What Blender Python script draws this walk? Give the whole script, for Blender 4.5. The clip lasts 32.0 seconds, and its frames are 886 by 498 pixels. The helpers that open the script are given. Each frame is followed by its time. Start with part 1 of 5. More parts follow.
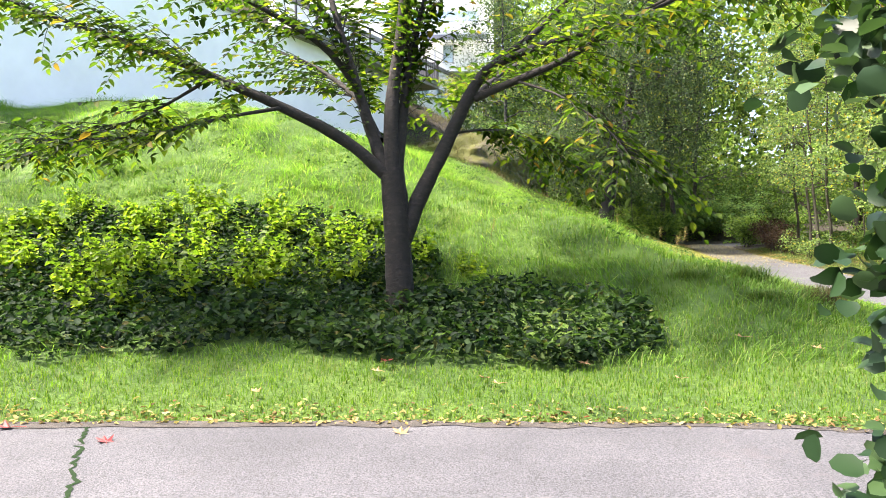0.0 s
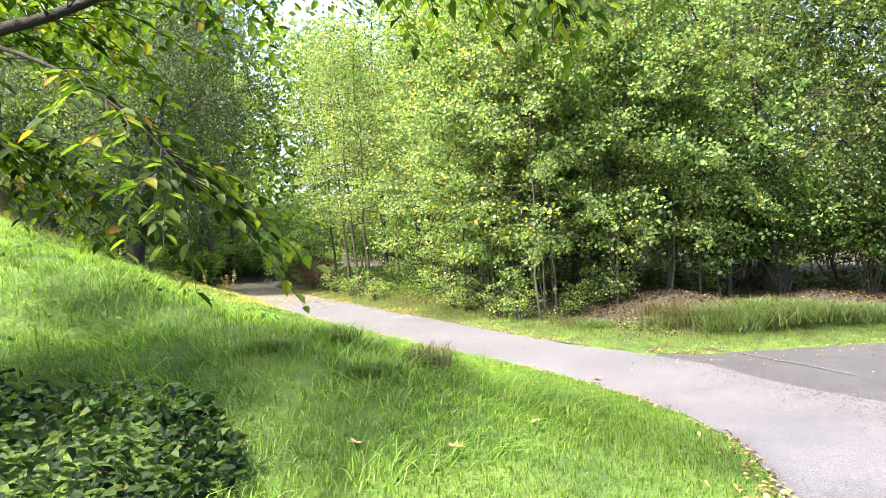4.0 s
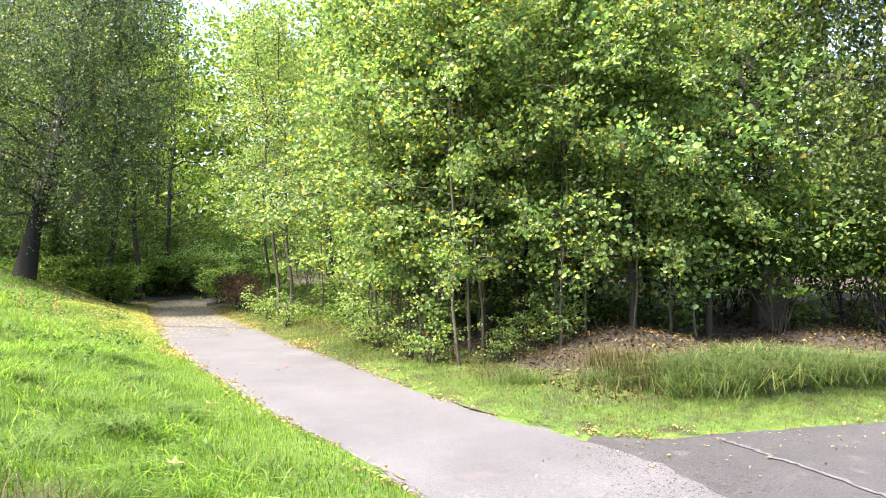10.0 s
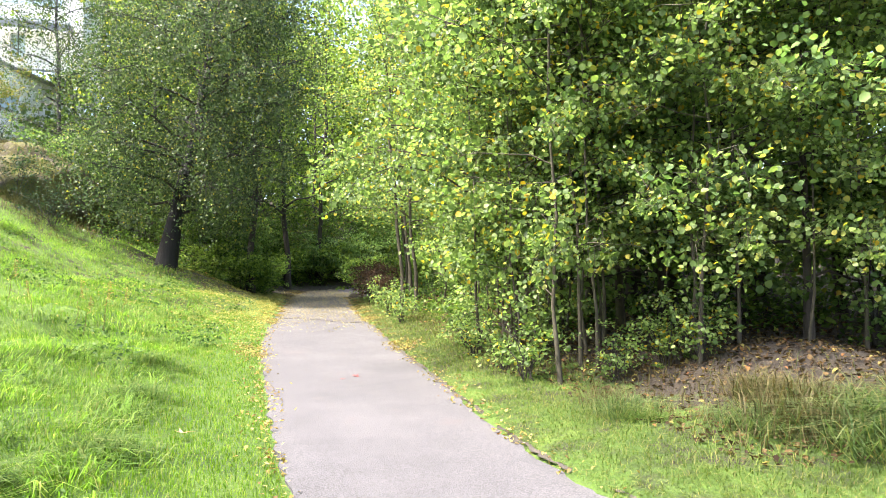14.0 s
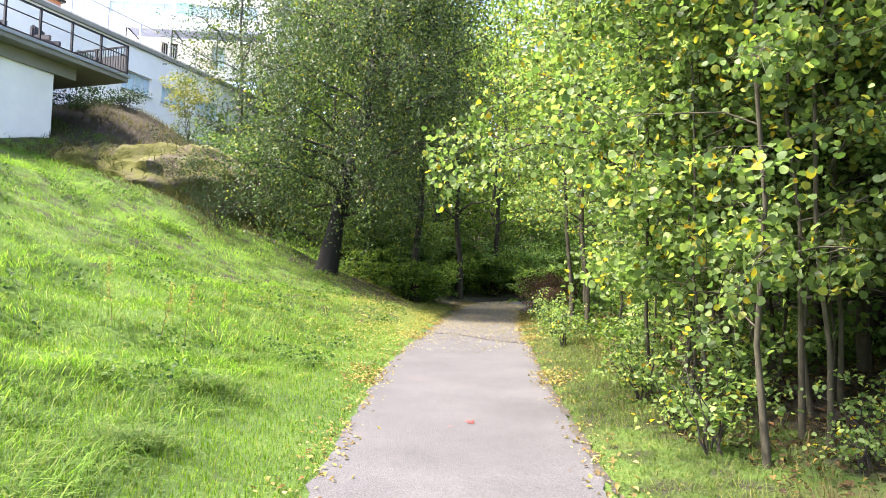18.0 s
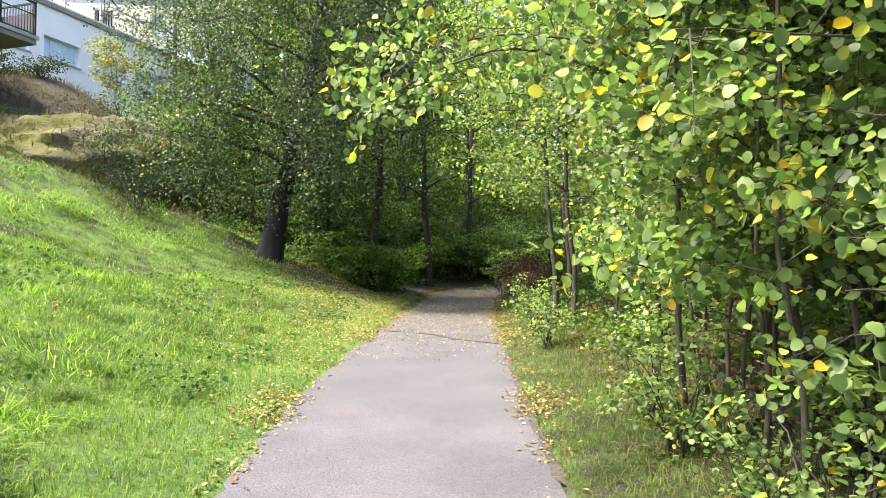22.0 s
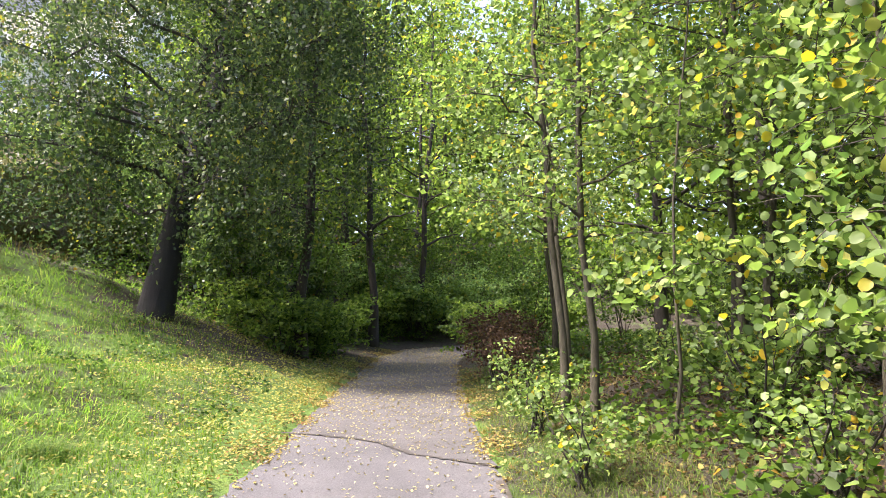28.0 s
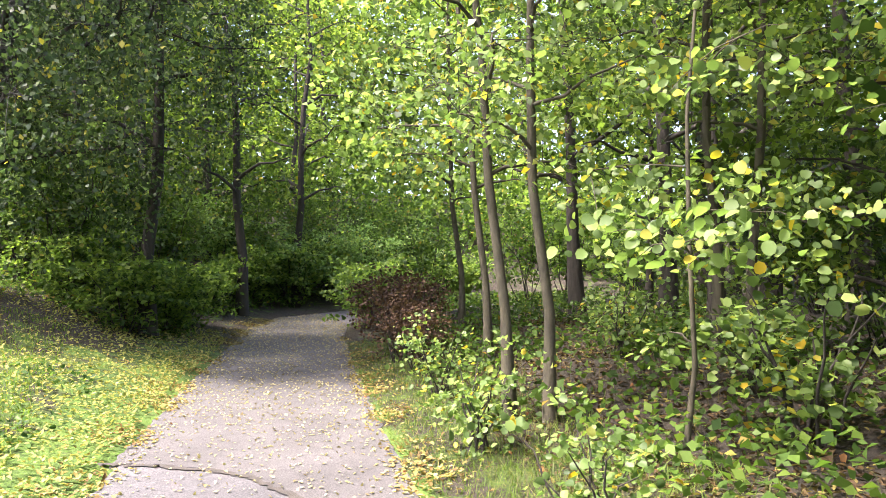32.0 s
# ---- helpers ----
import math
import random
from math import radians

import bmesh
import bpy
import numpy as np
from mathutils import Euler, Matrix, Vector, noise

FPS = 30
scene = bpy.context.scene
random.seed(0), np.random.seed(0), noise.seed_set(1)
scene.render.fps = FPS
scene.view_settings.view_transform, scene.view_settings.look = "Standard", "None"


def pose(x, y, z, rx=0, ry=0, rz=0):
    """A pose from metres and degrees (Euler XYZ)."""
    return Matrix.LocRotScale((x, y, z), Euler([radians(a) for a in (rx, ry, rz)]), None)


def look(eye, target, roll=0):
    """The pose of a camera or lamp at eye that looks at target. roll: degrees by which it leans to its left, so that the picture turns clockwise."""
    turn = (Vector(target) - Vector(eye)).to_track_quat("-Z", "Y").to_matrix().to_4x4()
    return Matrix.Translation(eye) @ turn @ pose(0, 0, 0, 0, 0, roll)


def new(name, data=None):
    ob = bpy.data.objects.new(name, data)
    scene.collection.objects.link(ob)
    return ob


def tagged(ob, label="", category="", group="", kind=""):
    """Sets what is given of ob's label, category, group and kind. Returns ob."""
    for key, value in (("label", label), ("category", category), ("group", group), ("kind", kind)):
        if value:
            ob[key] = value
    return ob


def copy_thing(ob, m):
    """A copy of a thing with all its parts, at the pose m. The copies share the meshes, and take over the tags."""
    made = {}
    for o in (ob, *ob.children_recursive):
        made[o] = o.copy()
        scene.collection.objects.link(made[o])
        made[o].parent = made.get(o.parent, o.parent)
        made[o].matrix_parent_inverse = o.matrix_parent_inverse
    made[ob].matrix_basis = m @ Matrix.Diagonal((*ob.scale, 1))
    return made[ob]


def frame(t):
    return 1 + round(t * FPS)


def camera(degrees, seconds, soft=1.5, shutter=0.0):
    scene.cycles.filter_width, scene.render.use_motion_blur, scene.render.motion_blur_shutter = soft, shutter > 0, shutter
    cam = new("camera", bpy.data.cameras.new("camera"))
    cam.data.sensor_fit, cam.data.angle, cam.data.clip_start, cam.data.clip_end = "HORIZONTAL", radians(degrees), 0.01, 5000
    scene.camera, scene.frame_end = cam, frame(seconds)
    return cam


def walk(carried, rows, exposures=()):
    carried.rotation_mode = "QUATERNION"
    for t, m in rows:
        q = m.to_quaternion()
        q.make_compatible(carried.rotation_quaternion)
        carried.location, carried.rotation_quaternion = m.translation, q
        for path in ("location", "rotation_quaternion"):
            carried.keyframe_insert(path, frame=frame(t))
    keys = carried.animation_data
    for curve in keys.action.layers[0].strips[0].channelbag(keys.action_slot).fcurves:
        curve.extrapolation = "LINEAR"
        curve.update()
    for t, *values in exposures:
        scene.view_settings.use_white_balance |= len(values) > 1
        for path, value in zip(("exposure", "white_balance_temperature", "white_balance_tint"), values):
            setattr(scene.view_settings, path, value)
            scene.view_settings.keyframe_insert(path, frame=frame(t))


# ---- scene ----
cam = camera(62.0, 32.0, soft=0.4)
METRES, EYE, TILT, LEAN, TURN = 24.0, 1.55, 0.0, 0.0, 0.0
ROWS = [
    (0.0, 0.0, 0.0, 0.0, 0.0, 0.0, -0.0),
    (0.5, -0.0031, 0.014, 0.0027, -1.83, 0.79, 0.49),
    (1.0, 0.0, 0.0283, 0.0027, -4.47, 1.35, 0.42),
    (1.5, 0.004, 0.0408, 0.0036, -9.11, 1.34, 0.57),
    (2.0, 0.0052, 0.0571, 0.0044, -14.01, 1.36, 1.41),
    (2.5, 0.0074, 0.0685, 0.0048, -19.18, 1.72, 2.21),
    (3.0, 0.0143, 0.0829, 0.0071, -24.58, 2.17, 2.72),
    (3.5, 0.0191, 0.0973, 0.0073, -30.29, 2.36, 2.62),
    (4.0, 0.0224, 0.112, 0.0097, -35.16, 2.08, 2.43),
    (4.5, 0.034, 0.1213, 0.0103, -36.79, 1.5, 2.85),
    (6.5, 0.0897, 0.1513, 0.0127, -32.19, -0.35, 2.16),
    (7.0, 0.0982, 0.1644, 0.0135, -31.34, -0.92, 1.46),
    (7.5, 0.1071, 0.1729, 0.0136, -31.17, -0.93, 0.84),
    (8.0, 0.1201, 0.1785, 0.0151, -31.42, -0.57, 0.65),
    (8.5, 0.1319, 0.186, 0.0149, -31.81, 0.31, 0.65),
    (9.0, 0.1439, 0.1963, 0.018, -32.52, 1.51, 0.95),
    (9.5, 0.1578, 0.1979, 0.0176, -33.81, 2.44, 1.23),
    (10.0, 0.1695, 0.2009, 0.0172, -35.92, 3.23, 1.4),
    (10.5, 0.1816, 0.209, 0.0178, -38.27, 3.75, 1.35),
    (11.0, 0.1964, 0.2143, 0.0177, -40.31, 4.23, 1.3),
    (11.5, 0.2109, 0.218, 0.0177, -40.27, 4.3, 0.97),
    (12.0, 0.2237, 0.2287, 0.0173, -38.61, 4.04, 0.5),
    (12.5, 0.2357, 0.2362, 0.0174, -35.47, 3.62, 0.29),
    (13.0, 0.2493, 0.243, 0.0183, -31.28, 3.14, 0.41),
    (13.5, 0.2595, 0.2539, 0.017, -26.56, 2.9, 0.56),
    (14.0, 0.2694, 0.2655, 0.0187, -22.11, 2.78, 0.67),
    (14.5, 0.2819, 0.2751, 0.0198, -19.25, 2.96, 0.76),
    (16.5, 0.3159, 0.3222, 0.0195, -16.59, 3.24, -0.78),
    (17.0, 0.3197, 0.3386, 0.021, -13.18, 3.45, -1.54),
    (17.5, 0.3262, 0.3519, 0.0205, -9.7, 3.63, -1.76),
    (18.0, 0.3319, 0.3671, 0.021, -7.09, 3.56, -1.42),
    (18.5, 0.3336, 0.3848, 0.0228, -6.83, 3.35, -0.75),
    (19.0, 0.3417, 0.4005, 0.022, -8.51, 3.14, -0.14),
    (19.5, 0.3496, 0.4153, 0.0234, -11.03, 3.3, 0.19),
    (20.0, 0.3531, 0.4318, 0.0241, -12.3, 3.81, 0.24),
    (20.5, 0.3598, 0.4485, 0.0236, -11.91, 3.75, 0.17),
    (21.0, 0.3646, 0.4629, 0.0247, -10.91, 3.24, 0.19),
    (21.5, 0.3643, 0.4799, 0.0262, -9.68, 2.58, 0.06),
    (22.0, 0.366, 0.4948, 0.0258, -8.75, 2.31, -0.08),
    (22.5, 0.3708, 0.5096, 0.0277, -7.66, 2.39, -0.26),
    (23.0, 0.3731, 0.5284, 0.0278, -6.37, 2.64, -0.64),
    (23.5, 0.3752, 0.546, 0.0272, -5.45, 2.87, -0.83),
    (24.0, 0.3791, 0.5633, 0.0284, -5.29, 3.02, -0.81),
    (24.5, 0.3795, 0.5806, 0.0295, -5.91, 3.39, -0.62),
    (25.0, 0.3805, 0.5958, 0.0296, -7.02, 3.9, -0.17),
    (25.5, 0.3829, 0.6124, 0.0314, -8.39, 4.36, 0.18),
    (27.5, 0.3941, 0.6863, 0.0366, -12.17, 5.9, -0.2),
    (28.0, 0.3963, 0.7017, 0.0369, -12.79, 6.22, -0.04),
    (28.5, 0.3949, 0.716, 0.0367, -14.61, 6.21, 0.31),
    (29.0, 0.3938, 0.7305, 0.0382, -17.21, 6.01, 0.7),
    (29.5, 0.3995, 0.7435, 0.0386, -19.16, 5.76, 1.12),
    (30.0, 0.4018, 0.7577, 0.0389, -20.17, 5.05, 1.3),
    (30.5, 0.4019, 0.773, 0.0411, -19.63, 4.52, 1.19),
    (31.0, 0.4057, 0.7878, 0.0407, -18.22, 3.86, 1.0),
    (31.5, 0.4094, 0.8024, 0.0419, -17.89, 3.25, 0.46),
    (32.0, 0.4126, 0.8168, 0.043, -22.56, 2.98, 0.69),
]
walk(cam, [(t, pose(0, 0, EYE, TILT, LEAN, TURN) @ pose(METRES * x, METRES * y, METRES * z, 90 + pitch, roll, yaw)) for t, x, y, z, yaw, pitch, roll in ROWS],
     exposures=[(0.0, 2.45, 6600, 15), (2.0, 2.42, 6600, 15), (4.0, 2.78, 6600, 15), (9.0, 2.74, 6600, 15), (13.0, 2.7, 6600, 15), (18.0, 2.52, 6600, 16), (24.0, 2.36, 6500, 18), (28.0, 2.36, 6550, 22), (32.0, 2.82, 6550, 22)])

# ---- light ----
SUN_EL, SUN_AZ = 58.0, -97.0          # height, and bearing from +y towards +x
world = bpy.data.worlds.new("world")
scene.world = world
world.use_nodes = True
wn = world.node_tree.nodes
sky = wn.new("ShaderNodeTexSky")
sky.sky_type, sky.sun_disc = "NISHITA", False
sky.sun_elevation, sky.sun_rotation = radians(SUN_EL), radians(SUN_AZ)
sky.air_density, sky.dust_density, sky.ozone_density = 1.0, 4.0, 1.0
wn["Background"].inputs["Strength"].default_value = 0.15
world.node_tree.links.new(sky.outputs["Color"], wn["Background"].inputs["Color"])
sun = new("sun", bpy.data.lights.new("sun", "SUN"))
sun.data.energy, sun.data.angle, sun.data.color = 3.9, radians(7.0), (1.0, 0.93, 0.82)
sun_dir = Vector((math.sin(radians(SUN_AZ)) * math.cos(radians(SUN_EL)), math.cos(radians(SUN_AZ)) * math.cos(radians(SUN_EL)), math.sin(radians(SUN_EL))))
sun.matrix_world = look(sun_dir * 60, (0, 0, 0))


# ---- materials ----
def make(name):
    m = bpy.data.materials.new(name)
    m.use_nodes = True
    return m, m.node_tree.nodes, m.node_tree.links, m.node_tree.nodes["Principled BSDF"]


def ramp(nodes, links, source, stops):
    r = nodes.new("ShaderNodeValToRGB")
    links.new(source, r.inputs["Fac"])
    while len(r.color_ramp.elements) < len(stops):
        r.color_ramp.elements.new(0.5)
    for e, (p, c) in zip(r.color_ramp.elements, stops):
        e.position, e.color = p, (*c, 1)
    return r.outputs["Color"]


def noise_of(nodes, links, scale, detail=4.0, rough=0.6, coord="Object"):
    tc, n = nodes.new("ShaderNodeTexCoord"), nodes.new("ShaderNodeTexNoise")
    n.inputs["Scale"].default_value, n.inputs["Detail"].default_value, n.inputs["Roughness"].default_value = scale, detail, rough
    links.new(tc.outputs[coord], n.inputs["Vector"])
    return n.outputs["Fac"]


def blend(nodes, links, fac, a, b, mode="MIX"):
    m = nodes.new("ShaderNodeMix")
    m.data_type, m.blend_type = "RGBA", mode
    for value, socket in ((fac, m.inputs[0]), (a, m.inputs[6]), (b, m.inputs[7])):
        if isinstance(value, (int, float)):
            socket.default_value = value
        elif isinstance(value, tuple):
            socket.default_value = (*value, 1)
        else:
            links.new(value, socket)
    return m.outputs[2]


def relief(nodes, links, bsdf, height, strength, distance=0.02):
    b = nodes.new("ShaderNodeBump")
    b.inputs["Strength"].default_value, b.inputs["Distance"].default_value = strength, distance
    links.new(height, b.inputs["Height"])
    links.new(b.outputs["Normal"], bsdf.inputs["Normal"])


def leaf_material(name, stops, through_light=0.4, rough=0.5, patch=0.5, wax=0.2):
    """Foliage: each leaf has its own hue, larger patches lighter or darker, light passes through."""
    m, n, l, p = make(name)
    geo = n.new("ShaderNodeNewGeometry")
    colour = ramp(n, l, geo.outputs["Random Per Island"], stops)
    big = noise_of(n, l, 0.9, 3.0)
    colour = blend(n, l, patch, colour, ramp(n, l, big, [(0.3, (0.45, 0.5, 0.4)), (0.7, (1.0, 1.0, 1.0))]), "MULTIPLY")
    l.new(colour, p.inputs["Base Color"])
    p.inputs["Roughness"].default_value = rough
    p.inputs["Specular IOR Level"].default_value = wax
    t, mix, out = n.new("ShaderNodeBsdfTranslucent"), n.new("ShaderNodeMixShader"), n["Material Output"]
    lift = blend(n, l, 1.0, colour, (1.6, 1.75, 1.0), "MULTIPLY")
    l.new(lift, t.inputs["Color"])
    mix.inputs[0].default_value = through_light
    l.new(p.outputs[0], mix.inputs[1])
    l.new(t.outputs[0], mix.inputs[2])
    l.new(mix.outputs[0], out.inputs["Surface"])
    return m


def rough_material(name, stops, scale, rough=0.85, bump=0.4, fine=60.0, stain=None, distance=0.02, speckle=0.55):
    """A mineral or painted surface: colour by noise at two scales, fine relief."""
    m, n, l, p = make(name)
    coarse, grain = noise_of(n, l, scale, 5.0), noise_of(n, l, fine, 3.0)
    colour = ramp(n, l, coarse, stops)
    colour = blend(n, l, speckle, colour, ramp(n, l, grain, [(0.35, (0.35, 0.35, 0.35)), (0.65, (1.3, 1.3, 1.3))]), "MULTIPLY")
    if stain:
        spot = ramp(n, l, noise_of(n, l, stain[1], 6.0, 0.7), [(stain[2], (0, 0, 0)), (stain[2] + 0.12, (1, 1, 1))])
        colour = blend(n, l, spot, colour, stain[0])
    l.new(colour, p.inputs["Base Color"])
    p.inputs["Roughness"].default_value = rough
    relief(n, l, p, grain, bump, distance)
    return m


def bark_material(name, stops, scale=6.0, stretch=0.25, bump=0.8):
    m, n, l, p = make(name)
    tc, mp, nt = n.new("ShaderNodeTexCoord"), n.new("ShaderNodeMapping"), n.new("ShaderNodeTexNoise")
    mp.inputs["Scale"].default_value = (1, 1, stretch)
    nt.inputs["Scale"].default_value, nt.inputs["Detail"].default_value, nt.inputs["Roughness"].default_value = scale, 8.0, 0.7
    l.new(tc.outputs["Object"], mp.inputs["Vector"])
    l.new(mp.outputs["Vector"], nt.inputs["Vector"])
    l.new(ramp(n, l, nt.outputs["Fac"], stops), p.inputs["Base Color"])
    p.inputs["Roughness"].default_value = 0.9
    relief(n, l, p, nt.outputs["Fac"], bump, 0.03)
    return m


def plain(name, colour, rough=0.6, metal=0.0, grain=20.0):
    m, n, l, p = make(name)
    dirt = ramp(n, l, noise_of(n, l, grain, 4.0), [(0.3, tuple(c * 0.88 for c in colour)), (0.7, colour)])
    l.new(dirt, p.inputs["Base Color"])
    p.inputs["Roughness"].default_value, p.inputs["Metallic"].default_value = rough, metal
    return m


ASPEN = leaf_material("aspen_leaf", [(0.0, (0.042, 0.075, 0.024)), (0.35, (0.1, 0.16, 0.05)), (0.75, (0.175, 0.25, 0.078)), (0.9, (0.24, 0.305, 0.1)), (0.965, (0.32, 0.28, 0.03)), (1.0, (0.36, 0.24, 0.018))], 0.5, 0.5, 0.45, 0.3)
CHERRY = leaf_material("cherry_leaf", [(0.0, (0.009, 0.022, 0.0025)), (0.45, (0.034, 0.068, 0.006)), (0.8, (0.076, 0.115, 0.01)), (0.97, (0.13, 0.155, 0.014)), (1.0, (0.18, 0.1, 0.018))], 0.6, 0.55)
BIRCH = leaf_material("birch_leaf", [(0.0, (0.018, 0.036, 0.017)), (0.6, (0.054, 0.088, 0.036)), (0.93, (0.11, 0.15, 0.056)), (1.0, (0.26, 0.23, 0.032))], 0.42, 0.48, 0.5, 0.3)
BIRCH_PALE = leaf_material("hanging_birch_leaf", [(0.0, (0.03, 0.055, 0.02)), (0.6, (0.085, 0.12, 0.04)), (0.93, (0.16, 0.2, 0.062)), (1.0, (0.3, 0.25, 0.03))], 0.42, 0.5)
FOREST = leaf_material("forest_leaf", [(0.0, (0.03, 0.055, 0.011)), (0.6, (0.11, 0.17, 0.032)), (0.95, (0.2, 0.27, 0.052)), (1.0, (0.32, 0.26, 0.025))], 0.52)
DARK = leaf_material("dark_leaf", [(0.0, (0.0149, 0.0319, 0.0185)), (0.7, (0.0255, 0.0489, 0.0216)), (1.0, (0.0425, 0.068, 0.0246))], 0.3)
# greens deepened to carry the shade under the cherry tree
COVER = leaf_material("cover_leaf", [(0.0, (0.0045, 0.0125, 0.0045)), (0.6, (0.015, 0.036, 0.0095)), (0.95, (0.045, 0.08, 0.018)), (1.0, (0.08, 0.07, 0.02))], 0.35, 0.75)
GRASS = leaf_material("grass_blade", [(0.0, (0.045, 0.098, 0.007)), (0.5, (0.084, 0.162, 0.012)), (0.85, (0.14, 0.215, 0.026)), (1.0, (0.17, 0.17, 0.065))], 0.45, 0.7, 0.5)
MEADOW = leaf_material("meadow_blade", [(0.0, (0.07, 0.14, 0.018)), (0.5, (0.115, 0.225, 0.028)), (0.85, (0.185, 0.285, 0.055)), (1.0, (0.24, 0.25, 0.095))], 0.48, 0.7, 0.45)
TUSSOCK = leaf_material("tussock_blade", [(0.0, (0.04, 0.082, 0.018)), (0.6, (0.08, 0.14, 0.03)), (1.0, (0.14, 0.17, 0.052))], 0.42, 0.65, 0.4)
IVY = leaf_material("ivy_leaf", [(0.0, (0.008, 0.022, 0.008)), (0.6, (0.02, 0.046, 0.016)), (1.0, (0.055, 0.095, 0.035))], 0.2, 0.45)
DRY = leaf_material("dry_grass", [(0.0, (0.0504, 0.0462, 0.021)), (0.6, (0.109, 0.0882, 0.042)), (1.0, (0.0588, 0.0798, 0.0252))], 0.3, 0.7)
LITTER = leaf_material("fallen_leaf", [(0.0, (0.08, 0.05, 0.022)), (0.3, (0.15, 0.11, 0.036)), (0.65, (0.24, 0.2, 0.06)), (0.93, (0.31, 0.26, 0.11)), (1.0, (0.15, 0.045, 0.02))], 0.2, 0.7, 0.1)
BROWN_LITTER = leaf_material("brown_fallen_leaf", [(0.0, (0.024, 0.015, 0.008)), (0.55, (0.062, 0.039, 0.019)), (0.84, (0.1, 0.066, 0.027)), (0.93, (0.22, 0.19, 0.055)), (1.0, (0.14, 0.05, 0.022))], 0.15, 0.75, 0.3)
YELLOW_LITTER = leaf_material("yellow_fallen_leaf", [(0.0, (0.1, 0.12, 0.025)), (0.5, (0.18, 0.19, 0.045)), (0.9, (0.3, 0.27, 0.09)), (1.0, (0.18, 0.11, 0.035))], 0.25, 0.65, 0.1)
LINDEN = leaf_material("linden_leaf", [(0.0, (0.07, 0.13, 0.048)), (0.5, (0.13, 0.215, 0.072)), (0.95, (0.21, 0.305, 0.1)), (1.0, (0.3, 0.27, 0.04))], 0.5, 0.5, 0.3, 0.3)
HAZEL = leaf_material("hazel_leaf", [(0.0, (0.02, 0.045, 0.011)), (0.6, (0.06, 0.11, 0.02)), (0.97, (0.11, 0.165, 0.032)), (1.0, (0.25, 0.15, 0.03))], 0.45, 0.5)
HERB = leaf_material("herb_leaf", [(0.0, (0.022, 0.052, 0.014)), (0.6, (0.05, 0.1, 0.022)), (1.0, (0.09, 0.15, 0.035))], 0.35, 0.55, 0.3)
UNDER = leaf_material("understory_leaf", [(0.0, (0.035, 0.068, 0.02)), (0.5, (0.105, 0.17, 0.038)), (1.0, (0.2, 0.27, 0.056))], 0.52, 0.5)
WITHERED = leaf_material("withered_leaf", [(0.0, (0.022, 0.012, 0.009)), (0.6, (0.06, 0.034, 0.022)), (1.0, (0.11, 0.07, 0.04))], 0.25, 0.7, 0.3)
PALE = leaf_material("pale_fallen_leaf", [(0.0, (0.132, 0.096, 0.048)), (0.4, (0.252, 0.216, 0.108)), (1.0, (0.36, 0.324, 0.192))], 0.15, 0.7, 0.1)
REED = leaf_material("reed_blade", [(0.0, (0.035, 0.066, 0.02)), (0.55, (0.07, 0.11, 0.035)), (0.85, (0.125, 0.155, 0.062)), (1.0, (0.2, 0.175, 0.085))], 0.4, 0.6, 0.3)
VERGE = leaf_material("verge_blade", [(0.0, (0.04, 0.074, 0.012)), (0.5, (0.075, 0.12, 0.022)), (0.85, (0.13, 0.16, 0.045)), (1.0, (0.2, 0.17, 0.075))], 0.4, 0.65, 0.5)
# yellow-green raised to carry sun on the cover's left and back
NETTLE_LIT = leaf_material("lit_nettle_leaf", [(0.0, (0.07, 0.125, 0.01)), (0.5, (0.145, 0.22, 0.017)), (1.0, (0.24, 0.3, 0.028))], 0.55, 0.5)
ASPHALT = rough_material("path_asphalt", [(0.3, (0.05, 0.0495, 0.0535)), (0.5, (0.066, 0.065, 0.07)), (0.7, (0.083, 0.0815, 0.087))], 0.9, 0.85, 1.0, 75.0, ((0.073, 0.063, 0.064), 0.7, 0.62), 0.008, 0.95)
ASPHALT_DARK = rough_material("parking_asphalt", [(0.3, (0.019, 0.0185, 0.0195)), (0.7, (0.035, 0.034, 0.036))], 1.7, 0.9, 1.0, 55.0, ((0.05, 0.048, 0.046), 3.0, 0.58), 0.01, 1.0)
ASPHALT_OLD = rough_material("old_asphalt", [(0.3, (0.0495, 0.0473, 0.0484)), (0.7, (0.0759, 0.0732, 0.0748))], 1.6, 0.9, 1.0, 80.0, ((0.0715, 0.0649, 0.0594), 1.4, 0.62), 0.008, 0.9)
DIRT = rough_material("edge_dirt", [(0.3, (0.0315, 0.0266, 0.021)), (0.7, (0.07, 0.0595, 0.049))], 9.0, 0.95, 1.0, 90.0, ((0.112, 0.098, 0.077), 12.0, 0.58), 0.01, 0.9)
TAR = rough_material("crack_filler", [(0.3, (0.021, 0.0196, 0.0182)), (0.7, (0.049, 0.042, 0.035))], 8.0, 0.9, 0.6, 90.0)
CHERRY_BARK = bark_material("cherry_bark", [(0.3, (0.004, 0.003, 0.0022)), (0.55, (0.012, 0.0088, 0.006)), (0.75, (0.04, 0.03, 0.022))], 14.0, 1.6, 0.9)
ASPEN_BARK = bark_material("aspen_bark", [(0.3, (0.018, 0.016, 0.01)), (0.6, (0.052, 0.046, 0.028)), (0.8, (0.105, 0.095, 0.066))], 10.0, 0.5, 0.4)
DARK_BARK = bark_material("dark_bark", [(0.3, (0.0098, 0.00784, 0.00588)), (0.6, (0.0294, 0.0245, 0.0196)), (0.8, (0.0588, 0.0514, 0.0441))], 9.0, 0.3, 1.0)
BIRCH_BARK = bark_material("birch_bark", [(0.46, (0.012, 0.011, 0.01)), (0.55, (0.06, 0.056, 0.05)), (0.66, (0.3, 0.29, 0.27))], 5.0, 1.4, 0.7)
